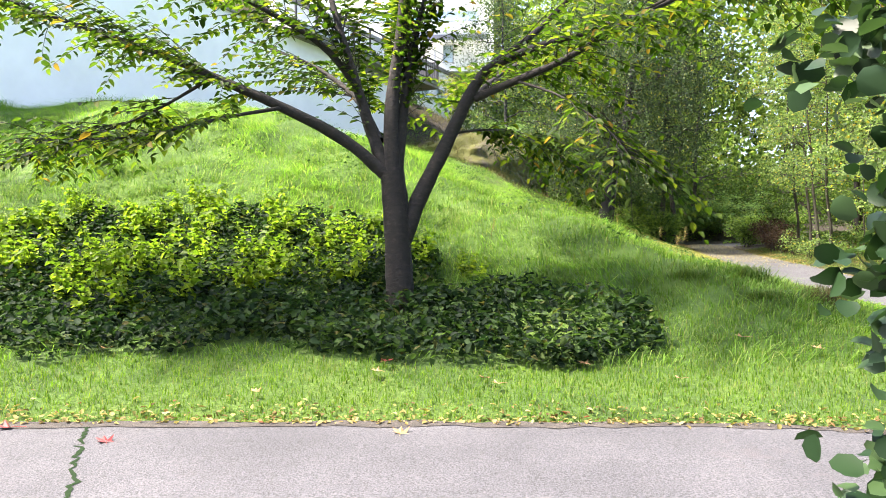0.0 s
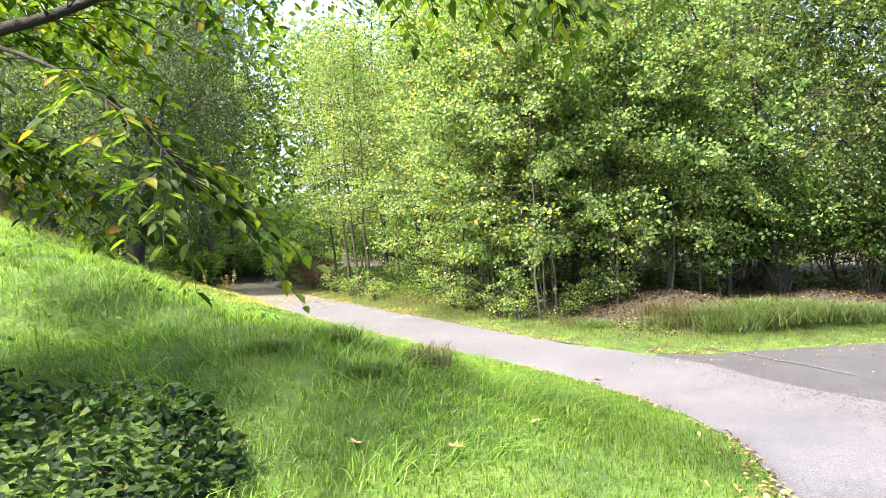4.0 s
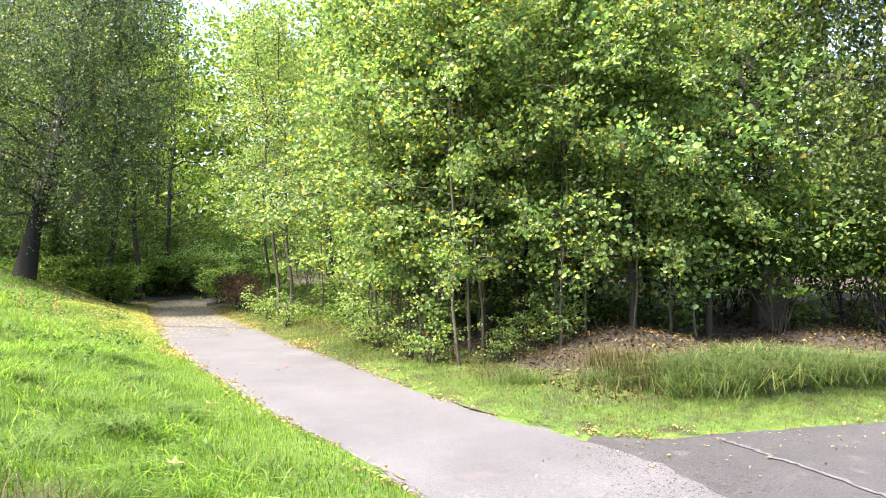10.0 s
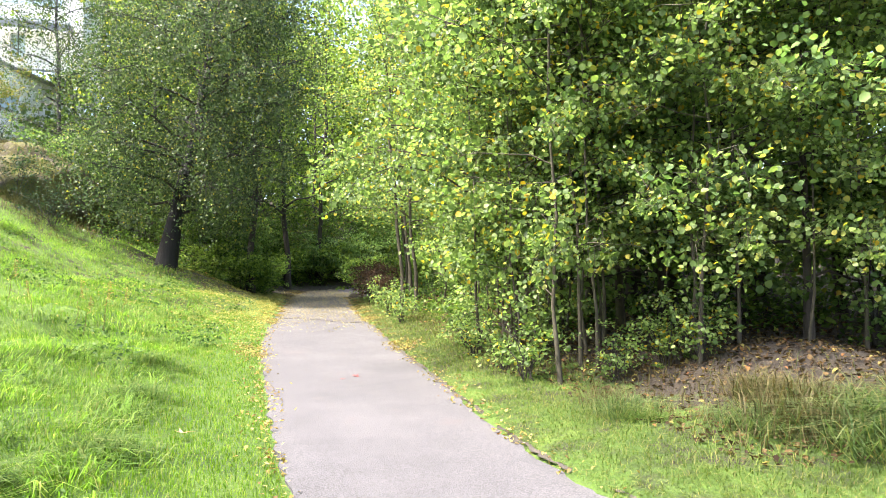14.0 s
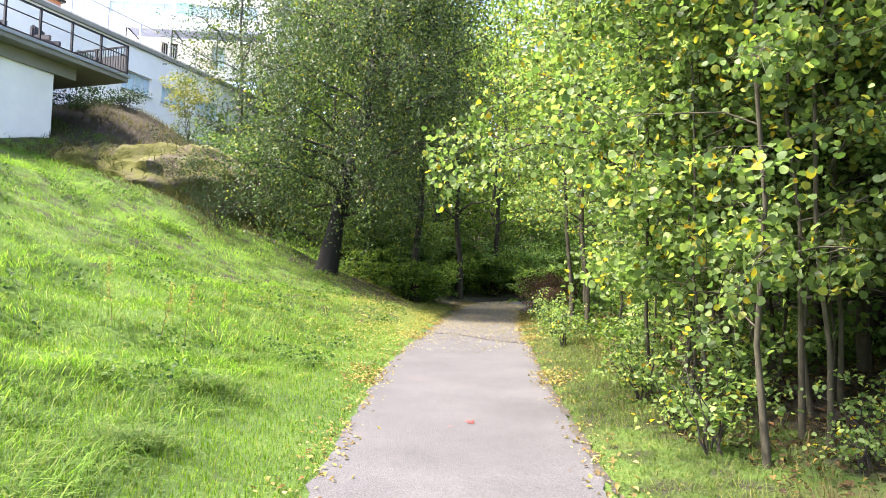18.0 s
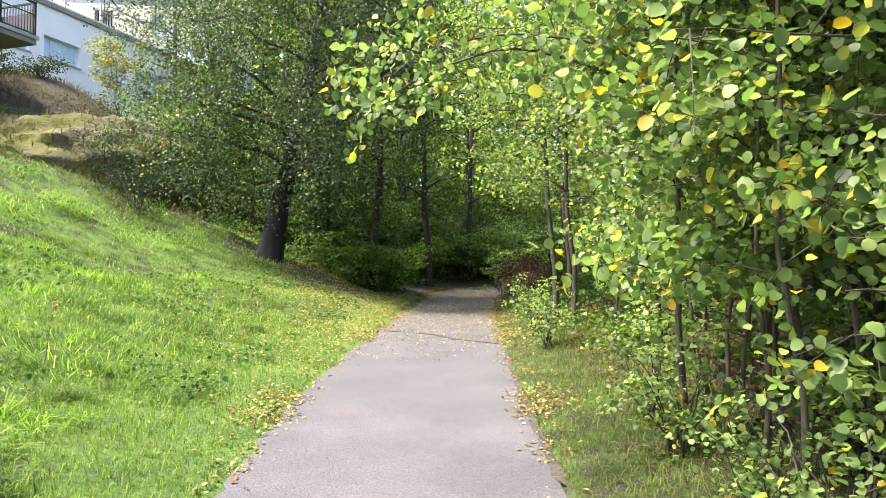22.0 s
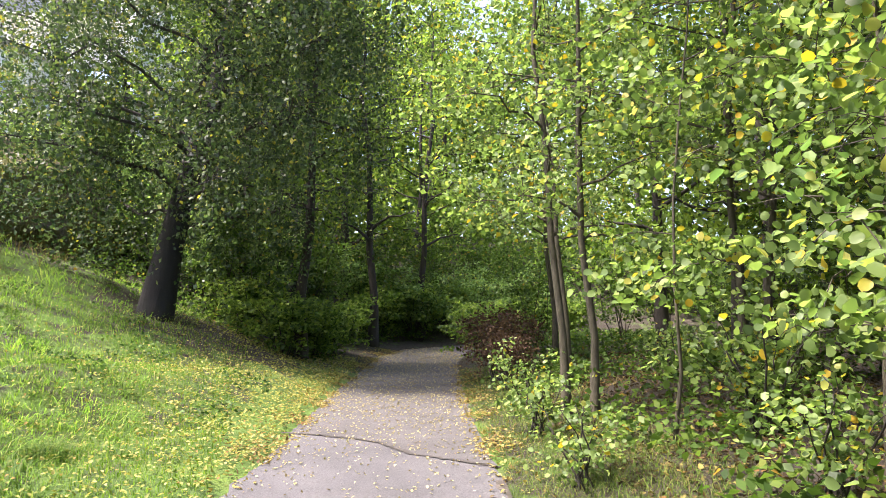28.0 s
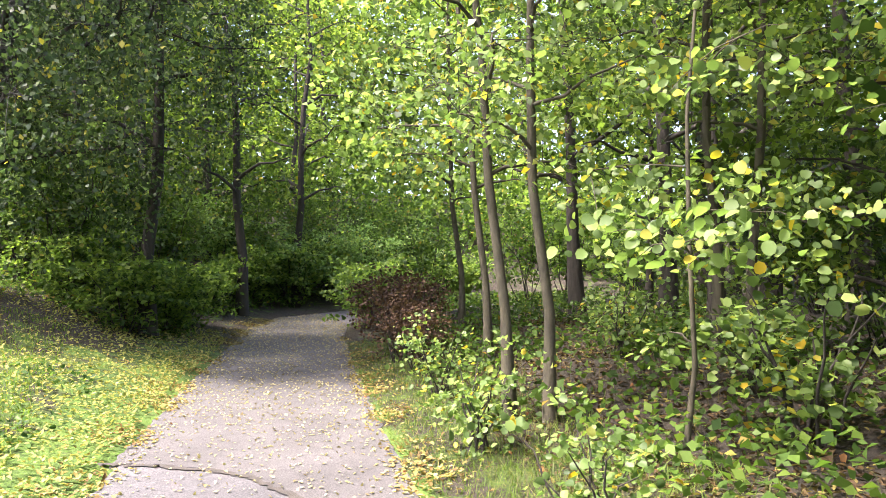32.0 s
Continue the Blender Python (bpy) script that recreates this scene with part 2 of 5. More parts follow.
ROCK = rough_material("mossy_rock", [(0.35, (0.05, 0.038, 0.026)), (0.55, (0.085, 0.07, 0.05)), (0.75, (0.13, 0.118, 0.095))], 1.6, 0.95, 1.0, 14.0, ((0.08, 0.082, 0.012), 0.9, 0.40), 0.08)
PLASTER = plain("white_plaster", (0.92, 0.90, 0.88), 0.85, 0.0, 0.8)
CONCRETE = rough_material("balcony_concrete", [(0.3, (0.23, 0.218, 0.192)), (0.7, (0.307, 0.294, 0.262))], 1.2, 0.85, 0.3, 50.0)
BIRCH_FOOT = bark_material("birch_foot_bark", [(0.3, (0.0022, 0.002, 0.0018)), (0.6, (0.007, 0.006, 0.0055)), (0.9, (0.03, 0.028, 0.026))], 9.0, 0.35, 1.0)
IRON = plain("black_iron", (0.025, 0.025, 0.03), 0.5, 0.6)
STEEL = plain("grey_steel", (0.45, 0.46, 0.48), 0.4, 0.8)
TEAL = plain("teal_panel", (0.32, 0.62, 0.58), 0.6)
AWNING = plain("awning_cloth", (0.34, 0.38, 0.52), 0.8)
SCREEN = plain("railing_screen", (0.05, 0.055, 0.065), 0.7)
WICKER = plain("dark_wicker", (0.04, 0.04, 0.05), 0.7)
WINDOW_FRAME = plain("window_frame", (0.62, 0.68, 0.74), 0.5)
ORANGE = plain("orange_brick", (0.55, 0.24, 0.13), 0.8)
# pale blue mottling in the base colour stands for reflected sky
GLASS, gn, gl, gp = make("window_glass")
gp.inputs["Base Color"].default_value, gp.inputs["Roughness"].default_value = (0.25, 0.36, 0.45, 1), 0.08
gl.new(ramp(gn, gl, noise_of(gn, gl, 0.6), [(0.35, (0.42, 0.55, 0.66)), (0.65, (0.55, 0.68, 0.78))]), gp.inputs["Base Color"])


# ---- mesh helpers ----
def part(name, mesh, material, parent=None, label=""):
    """Links a bmesh or a mesh as one object under a thing or a part."""
    if isinstance(mesh, bmesh.types.BMesh):
        data = bpy.data.meshes.new(name)
        mesh.to_mesh(data)
        mesh.free()
    else:
        data = mesh
    if material and not data.materials:
        data.materials.append(material)
    ob = new(name, data)
    if parent:
        ob.parent = parent
    return tagged(ob, label)


def mesh_of(name, verts, faces, smooth=False):
    """A mesh from arrays of corners and of faces that all have the same number of corners."""
    data = bpy.data.meshes.new(name)
    verts, faces = np.asarray(verts, np.float32), np.asarray(faces, np.int32)
    data.vertices.add(len(verts))
    data.vertices.foreach_set("co", verts.ravel())
    k = faces.shape[1]
    data.loops.add(faces.size)
    data.loops.foreach_set("vertex_index", faces.ravel())
    data.polygons.add(len(faces))
    data.polygons.foreach_set("loop_start", np.arange(0, faces.size, k, dtype=np.int32))
    if smooth:
        data.polygons.foreach_set("use_smooth", np.ones(len(faces), bool))
    data.update(calc_edges=True)
    return data


def tube(points, radii, sides=8, wobble=0.0, seed=0):
    """Corners and faces of a tapered, slightly uneven tube along points, closed at both ends by a narrow ring."""
    rng = np.random.default_rng(seed)
    P = np.asarray(points, float)
    T = np.gradient(P, axis=0)
    T /= np.linalg.norm(T, axis=1)[:, None] + 1e-9
    ref = np.where(np.abs(T[:, 2:3]) > 0.9, [[1.0, 0, 0]], [[0, 0, 1.0]])
    A = np.cross(T, ref)
    A /= np.linalg.norm(A, axis=1)[:, None]
    if len(A) > 1:
        for i in range(1, len(A)):
            a = A[i - 1] - T[i] * (A[i - 1] @ T[i])
            A[i] = a / (np.linalg.norm(a) + 1e-9)
    B = np.cross(T, A)
    ang = np.linspace(0, 2 * np.pi, sides, endpoint=False)
    r = np.asarray(radii, float)[:, None] * (1 + wobble * rng.normal(size=(len(P), sides)))
    V = P[:, None, :] + r[..., None] * (np.cos(ang)[None, :, None] * A[:, None, :] + np.sin(ang)[None, :, None] * B[:, None, :])
    idx = np.arange(len(P) * sides).reshape(len(P), sides)
    nxt = np.roll(idx, -1, axis=1)
    F = np.stack([idx[:-1], nxt[:-1], nxt[1:], idx[1:]], -1).reshape(-1, 4)
    return V.reshape(-1, 3), F


def tubes_mesh(name, runs, sides=6, wobble=0.05, seed=0):
    vs, fs, o = [], [], 0
    for i, (pts, rad) in enumerate(runs):
        v, f = tube(pts, rad, sides, wobble, seed + i)
        vs.append(v)
        fs.append(f + o)
        o += len(v)
    return mesh_of(name, np.concatenate(vs), np.concatenate(fs), True)


def unit(v):
    return v / (np.linalg.norm(v, axis=-1, keepdims=True) + 1e-9)


def leaves(name, centres, size, seed, kind="round", droop=0.5, flat=0.6, spread=0.35):
    """One mesh of many leaves: each leaf is folded along its midrib and hangs or lies as droop and flat say."""
    rng = np.random.default_rng(seed)
    C = np.asarray(centres, float)
    n = len(C)
    axis = unit(rng.normal(size=(n, 3)) * [1, 1, 0.5] + [0, 0, -droop])
    up = unit(rng.normal(size=(n, 3)) * (1 - flat) + [0, 0, flat])
    side = unit(np.cross(axis, up))
    up = np.cross(side, axis)
    s = (np.asarray(size) * (1 + spread * rng.uniform(-1, 1, n)))[:, None]
    fold = 0.16 * s
    if kind == "simple":
        w = 0.36
        V = np.stack([C - axis * s * 0.5, C + side * s * w + up * fold, C + axis * s * 0.5, C - side * s * w + up * fold], 1)
        F = np.arange(n * 4).reshape(n, 4)
        return mesh_of(name, V.reshape(-1, 3), F)
    if kind == "disc":
        a = np.linspace(0, 2 * np.pi, 8, endpoint=False)
        along, across = -np.cos(a) * np.where(np.cos(a) < 0, 0.56, 0.46), np.sin(a) * 0.47
        V = C[:, None] + axis[:, None] * (along[None, :, None] * s[:, None]) + side[:, None] * (across[None, :, None] * s[:, None]) + up[:, None] * (np.abs(across)[None, :, None] * 0.4 * s[:, None])
        b = np.arange(n)[:, None] * 8
        F = np.stack([b + [0, 1, 2, 3], b + [0, 3, 4, 5], b + [0, 5, 6, 7]], 1).reshape(-1, 4)
        return mesh_of(name, V.reshape(-1, 3), F)
    w0, w1, l0, l1 = {"round": (0.40, 0.40, -0.30, 0.22), "long": (0.21, 0.19, -0.25, 0.2), "broad": (0.36, 0.24, -0.28, 0.15)}[kind]
    V = np.stack([C - axis * s * 0.5, C + axis * s * l0 + side * s * w0 + up * fold, C + axis * s * l1 + side * s * w1 + up * fold,
                  C + axis * s * 0.5, C + axis * s * l1 - side * s * w1 + up * fold, C + axis * s * l0 - side * s * w0 + up * fold], 1)
    b = np.arange(n)[:, None] * 6
    F = np.stack([b + [0, 1, 2, 3], b + [0, 3, 4, 5]], 1).reshape(-1, 4)
    return mesh_of(name, V.reshape(-1, 3), F)


def blades(name, roots, height, width, seed, lean=0.5, spread=0.45, flow=None):
    """One mesh of many grass blades, each bent over in two pieces."""
    rng = np.random.default_rng(seed)
    R = np.asarray(roots, float)
    n = len(R)
    a = rng.uniform(0, 2 * np.pi, n) if flow is None else flow + rng.normal(0, 0.8, n)
    out = np.stack([np.cos(a), np.sin(a), 0 * a], 1)
    side = np.stack([-np.sin(a), np.cos(a), 0 * a], 1)
    h = (np.asarray(height) * (1 + spread * rng.uniform(-1, 1, n)))[:, None]
    k = (lean * rng.uniform(0.2, 1.6, n))[:, None]
    w = width * (1 + 0.4 * rng.uniform(-1, 1, n))[:, None]
    M1 = R + out * h * k * 0.3 + [0, 0, 1] * h * 0.6
    T = R + out * h * k + [0, 0, 1] * h * (1 - 0.25 * np.minimum(k, 1.6))
    V = np.stack([R - side * w, R + side * w, M1 + side * w * 0.8, M1 - side * w * 0.8, T], 1)
    b = np.arange(n)[:, None] * 5
    F = np.stack([b + [0, 1, 2], b + [0, 2, 3], b + [3, 2, 4]], 1).reshape(-1, 3)
    return mesh_of(name, V.reshape(-1, 3), F)


def box(bm, x0, y0, z0, x1, y1, z1, bevel=0.0):
    m = Matrix.LocRotScale(((x0 + x1) / 2, (y0 + y1) / 2, (z0 + z1) / 2), None, (x1 - x0, y1 - y0, z1 - z0))
    made = bmesh.ops.create_cube(bm, size=1.0, matrix=m)
    if bevel:
        edges = list({e for v in made["verts"] for e in v.link_edges})
        bmesh.ops.bevel(bm, geom=edges, offset=bevel, segments=2, affect="EDGES")
    return bm


def boxed(*sizes, bevel=0.0):
    bm = bmesh.new()
    for s in sizes:
        box(bm, *s, bevel=bevel)
    return bm


def empty(name, m):
    ob = new(name)
    ob.empty_display_size = 0.2
    ob.matrix_world = m
    return ob


# ---- the lie of the land ----
# the path's left edge, from the lawn's front edge round its corner and up the path
LEFT = [(-60, 5.5), (-20, 5.5), (-8, 5.5), (-3.3, 5.5), (0.1, 5.5), (2.4, 5.45), (3.6, 5.2), (4.5, 5.2), (5.1, 5.42), (5.6, 5.85), (6.1, 6.4), (6.55, 7.2), (6.9, 8.2), (7.2, 9.4), (7.4, 11.0),
        (7.55, 13.0), (7.8, 15.0), (8.1, 17.5), (8.5, 20.3), (9.1, 23.5), (9.7, 26.0), (10.4, 29.5), (11.5, 34.0), (12.4, 37.8), (13.6, 40.8), (16.3, 43.0), (22.0, 44.8), (40.0, 48.0)]
RIGHT = [(60, -7.0), (20, 6.2), (13.5, 8.45), (12.0, 9.0), (10.9, 9.38), (10.1, 9.65), (9.75, 10.1), (9.55, 10.6), (9.5, 11.2), (9.6, 12.3), (9.8, 13.6), (10.1, 15.2), (10.5, 17.6), (11.0, 20.5),
         (11.6, 23.5), (12.2, 26.8), (13.2, 31.5), (14.2, 35.8), (15.0, 38.2), (17.0, 40.2), (22.0, 41.6), (40.0, 44.5)]


def inside(poly, x, y):
    hit = np.zeros(np.shape(x), bool)
    for (xa, ya), (xb, yb) in zip(poly, poly[1:] + poly[:1]):
        if ya != yb:
            hit ^= ((ya > y) != (yb > y)) & (x < (xb - xa) * (y - ya) / (yb - ya) + xa)
    return hit


def away(line, x, y):
    best = np.full(np.shape(x), 1e9)
    for (xa, ya), (xb, yb) in zip(line, line[1:]):
        dx, dy = xb - xa, yb - ya
        s = np.clip(((x - xa) * dx + (y - ya) * dy) / (dx * dx + dy * dy), 0, 1)
        best = np.minimum(best, np.hypot(x - xa - s * dx, y - ya - s * dy))
    return best


LAWN = LEFT + [(400, 100), (400, 400), (-400, 400), (-400, 5.5)]
WOOD = RIGHT + [(400, 90), (400, -60)]


def sides(x, y):
    """How far a place lies inside the lawn and inside the wood's side (0: on asphalt)."""
    return np.where(inside(LAWN, x, y), away(LEFT, x, y), 0), np.where(inside(WOOD, x, y), away(RIGHT, x, y), 0)


def lie(x, y):
    dl, dr = sides(x, y)
    hill = np.interp(dl, [0, 1, 2.5, 4.3, 6.2, 9, 11, 14, 18, 60], [0, 0.17, 0.5, 0.95, 1.75, 3.15, 3.9, 4.5, 4.8, 7.0])
    hill = hill + 3.4 * np.exp(-((x + 2.5) ** 2 / 34 + (y - 42) ** 2 / 55)) * np.clip(dl / 6, 0, 1)
    hill = hill - 0.3 * np.exp(-((x + 1.5) ** 2 / 10 + (y - 19) ** 2 / 30)) * np.clip(dl / 4, 0, 1)
    hill = hill + 0.42 * np.exp(-((x - 6.6) ** 2 + (y - 32.6) ** 2) / 14) * np.clip(dl / 2.5, 0, 1)
    bank = 0.13 * np.minimum(dr, 4.0) + 0.03 * np.clip(dr - 4.0, 0, 30)
    back = np.clip(y - 46, 0, 60) * 0.05
    return 0.02 + 0.043 * np.clip(y, -12, 70) + hill + bank + back, dl, dr


def steps(lo, hi, fine, grow, far):
    inner = np.arange(lo, hi + 1e-6, fine)
    tail, d = [], fine
    while not tail or tail[-1] < far:
        d *= grow
        tail.append((tail[-1] if tail else 0) + d)
    tail = np.array(tail)
    return np.concatenate([lo - tail[::-1], inner, hi + tail])


GX, GY = steps(-14.0, 20.0, 0.28, 1.25, 1500.0), steps(-1.0, 44.0, 0.28, 1.25, 1500.0)
XX, YY = np.meshgrid(GX, GY, indexing="ij")
ZZ, DL, DR = lie(XX, YY)
for _ in range(3):
    soft_z = ZZ.copy()
    soft_z[1:-1, 1:-1] = (ZZ[1:-1, 1:-1] * 2 + ZZ[2:, 1:-1] + ZZ[:-2, 1:-1] + ZZ[1:-1, 2:] + ZZ[1:-1, :-2]) / 6
    ZZ = np.where((DL > 0.6) | (DR > 0.6), soft_z, ZZ)
bump_rng = np.random.default_rng(5)
waves = [(bump_rng.uniform(0.4, 2.4), bump_rng.uniform(0, 6.3), bump_rng.uniform(0, 6.3)) for _ in range(14)]
ROUGH = sum(np.sin(f * (math.cos(a) * XX + math.sin(a) * YY) + b) / (0.8 + f) for f, a, b in waves) * 0.035
LUMPS = 0.085 * np.sin(4.1 * XX + 1.6 * np.sin(1.3 * YY)) * np.sin(3.7 * YY + 1.9 * np.sin(1.1 * XX + 0.7)) + 0.05 * np.sin(6.9 * XX + 2.0 * np.sin(2.3 * YY)) * np.sin(6.1 * YY)
ZZ = ZZ + LUMPS * np.clip((DL - 1.3) / 1.5, 0, 1) * np.clip((30 - YY) / 6, 0, 1)
ZZ = ZZ + ROUGH * np.clip(np.maximum(DL, DR) - 0.4, 0, 1.5) - np.where((DL <= 0) & (DR <= 0), 0.05, 0)


def ground_at(x, y):
    """Height of the ground, with arrays or numbers."""
    x, y = np.asarray(x, float), np.asarray(y, float)
    i = np.clip(np.searchsorted(GX, x) - 1, 0, len(GX) - 2)
    j = np.clip(np.searchsorted(GY, y) - 1, 0, len(GY) - 2)
    u, v = (x - GX[i]) / (GX[i + 1] - GX[i]), (y - GY[j]) / (GY[j + 1] - GY[j])
    return (ZZ[i, j] * (1 - u) * (1 - v) + ZZ[i + 1, j] * u * (1 - v) + ZZ[i, j + 1] * (1 - u) * v + ZZ[i + 1, j + 1] * u * v)


def on_ground(x, y, dz=0.0):
    return np.stack([x, y, ground_at(x, y) + dz], -1)


def road_z(x, y):
    return 0.02 + 0.043 * y


nx, ny = len(GX), len(GY)
gi = np.arange(nx * ny).reshape(nx, ny)
ground_mesh = mesh_of("ground", np.stack([XX, YY, ZZ], -1).reshape(-1, 3), np.stack([gi[:-1, :-1], gi[1:, :-1], gi[1:, 1:], gi[:-1, 1:]], -1).reshape(-1, 4), True)
# how far the soil is bare woodland floor (1) or turf (0)
shade_edge = np.clip((DR - np.where(YY > 15.5, 0.5, 1.7)) / 1.0, 0, 1)
birch_floor = 0.8 * np.clip(1.3 - np.hypot(XX - 8.0, YY - 32.8) / 2.2, 0, 1)
far_floor = np.where(XX > 4.0, 0.45 * np.clip((YY - 31.0) / 4.0, 0, 1), 0.8 * np.clip((YY - 32.0) / 3.0, 0, 1))
thin_turf = np.where(DL > 0.8, 0.22, 0) * np.clip((YY - 19.0) / 7.0, 0, 1)
bank_turf = np.where(DR > 0.05, np.where(YY > 16, 0.36, 0.2), 0)
floor_mask = np.clip(np.maximum.reduce([bank_turf, shade_edge, birch_floor, far_floor, thin_turf]), 0, 1).reshape(-1)
attr = ground_mesh.attributes.new("woodland", "FLOAT", "POINT")
attr.data.foreach_set("value", floor_mask.astype(np.float32))
SOIL, sn, sl, sp = make("turf_and_woodland_floor")
att = sn.new("ShaderNodeAttribute")
att.attribute_name = "woodland"
turf = ramp(sn, sl, noise_of(sn, sl, 1.1, 6.0), [(0.3, (0.035, 0.075, 0.006)), (0.5, (0.066, 0.13, 0.01)), (0.75, (0.11, 0.175, 0.022))])
turf = blend(sn, sl, 0.75, turf, ramp(sn, sl, noise_of(sn, sl, 35.0, 4.0), [(0.3, (0.45, 0.5, 0.4)), (0.7, (1.2, 1.2, 1.1))]), "MULTIPLY")
mould = ramp(sn, sl, noise_of(sn, sl, 18.0, 6.0, 0.7), [(0.3, (0.01, 0.0075, 0.005)), (0.5, (0.022, 0.016, 0.0095)), (0.7, (0.046, 0.033, 0.018))])
edge = sn.new("ShaderNodeMath")
edge.operation = "MULTIPLY_ADD"
sl.new(noise_of(sn, sl, 2.5, 5.0), edge.inputs[0])
edge.inputs[1].default_value = 1.2
sl.new(att.outputs["Fac"], edge.inputs[2])
mask = ramp(sn, sl, edge.outputs[0], [(0.75, (0, 0, 0)), (1.05, (1, 1, 1))])
sl.new(blend(sn, sl, mask, turf, mould), sp.inputs["Base Color"])
sp.inputs["Roughness"].default_value = 0.95
relief(sn, sl, sp, noise_of(sn, sl, 16.0, 7.0, 0.75), 1.0, 0.06)
ground = tagged(part("ground", ground_mesh, SOIL), "green turf slope running into brown leaf-strewn woodland floor", "ground", kind="structure")


def slab(name, outline, material, lift=0.0, thick=0.12):
    """A sheet of asphalt with a frayed outline that lies in the path's plane."""
    rng = np.random.default_rng(len(outline))
    pts = []
    for (xa, ya), (xb, yb) in zip(outline, outline[1:] + outline[:1]):
        n = min(max(1, int(math.hypot(xb - xa, yb - ya) / 0.15)), 120)
        for i in range(n):
            s = i / n
            j = rng.normal(0, 0.022, 2) if n < 100 else (0, 0)
            pts.append((xa + (xb - xa) * s + j[0], ya + (yb - ya) * s + j[1]))
    bm = bmesh.new()
    top = [bm.verts.new((x, y, road_z(x, y) + lift)) for x, y in pts]
    low = [bm.verts.new((x, y, road_z(x, y) - thick)) for x, y in pts]
    f = bm.faces.new(top)
    bmesh.ops.triangulate(bm, faces=[f])
    n = len(pts)
    for i in range(n):
        bm.faces.new((top[i], low[i], low[(i + 1) % n], top[(i + 1) % n]))
    bmesh.ops.recalc_face_normals(bm, faces=bm.faces)
    return part(name, bm, material)


SEAM = [(9.72, 9.95), (9.4, 9.0), (8.75, 7.4), (8.1, 5.8), (7.4, 3.6), (6.6, 0.0), (5.8, -4.0)]
path = tagged(slab("path", LEFT[1:] + RIGHT[:6:-1] + SEAM[1:3] + [(8.0, 1.9), (0.62, 1.9), (0.62, -4.0), (-20, -4.0)], ASPHALT), "light grey worn asphalt footpath with fallen leaves", "path", kind="structure")
parking = tagged(slab("parking_area", [(x - 0.4, y - 0.1) for x, y in SEAM[::-1]] + RIGHT[6:0:-1] + [(20, -4.0)], ASPHALT_DARK, -0.006), "dark coarse asphalt parking area beside the path", "road", kind="structure")


# ---- buildings on the hill ----
U = Vector((math.sin(radians(27)), math.cos(radians(27)), 0))      # along the facades
V_OUT = Vector((U.y, -U.x, 0))                                     # out of the facades, towards the path


def facade_frame(x, y, z):
    """A frame whose x runs along the facades, y into the house, z up."""
    m = Matrix.Identity(4)
    for i, a in enumerate((U, -V_OUT, Vector((0, 0, 1)))):
        m[0][i], m[1][i], m[2][i] = a
    m.translation = (x, y, z)
    return m


def wall_with_holes(length, height, thick, holes, base=0.0):
    """A wall along x with rectangular openings right through it: (x0, z0, x1, z1)."""
    bm = bmesh.new()
    xs = sorted({0.0, length, *[h[0] for h in holes], *[h[2] for h in holes]})
    zs = sorted({base, height, *[h[1] for h in holes], *[h[3] for h in holes]})
    grid = {}
    def corner(i, k, j):
        if (i, k, j) not in grid:
            grid[i, k, j] = bm.verts.new((xs[i], j * thick, zs[k]))
        return grid[i, k, j]
    def solid(i, k):
        if not (0 <= i < len(xs) - 1 and 0 <= k < len(zs) - 1):
            return False
        cx, cz = (xs[i] + xs[i + 1]) / 2, (zs[k] + zs[k + 1]) / 2
        return not any(h[0] < cx < h[2] and h[1] < cz < h[3] for h in holes)
    for i in range(len(xs) - 1):
        for k in range(len(zs) - 1):
            if not solid(i, k):
                continue
            a, b, c, d = (i, k), (i + 1, k), (i + 1, k + 1), (i, k + 1)
            bm.faces.new([corner(*q, 0) for q in (a, b, c, d)])
            bm.faces.new([corner(*q, 1) for q in (d, c, b, a)])
            for p, q, other in ((a, b, (i, k - 1)), (b, c, (i + 1, k)), (c, d, (i, k + 1)), (d, a, (i - 1, k))):
                if not solid(*other):
                    bm.faces.new([corner(*q, 0), corner(*p, 0), corner(*p, 1), corner(*q, 1)])
    return bm


def window(parent, x0, z0, x1, z1, thick, bars=1, frame_mat=None):
    w = part("window", boxed((x0, thick * 0.55, z0, x1, thick * 0.6, z1)), GLASS, parent)
    b = 0.06
    pieces = [(x0, thick * 0.4, z0, x0 + b, thick * 0.7, z1), (x1 - b, thick * 0.4, z0, x1, thick * 0.7, z1), (x0 + b, thick * 0.4, z0, x1 - b, thick * 0.7, z0 + b), (x0 + b, thick * 0.4, z1 - b, x1 - b, thick * 0.7, z1)]
    for i in range(bars):
        xm = x0 + (x1 - x0) * (i + 1) / (bars + 1)
        pieces.append((xm - b / 2, thick * 0.42, z0 + b, xm + b / 2, thick * 0.68, z1 - b))
    part("window_frame", boxed(*pieces), frame_mat or WINDOW_FRAME, w)
    part("sill", boxed((x0 - 0.05, -0.06, z0 - 0.05, x1 + 0.05, thick * 0.4, z0 - 0.003)), STEEL, w)
    return w


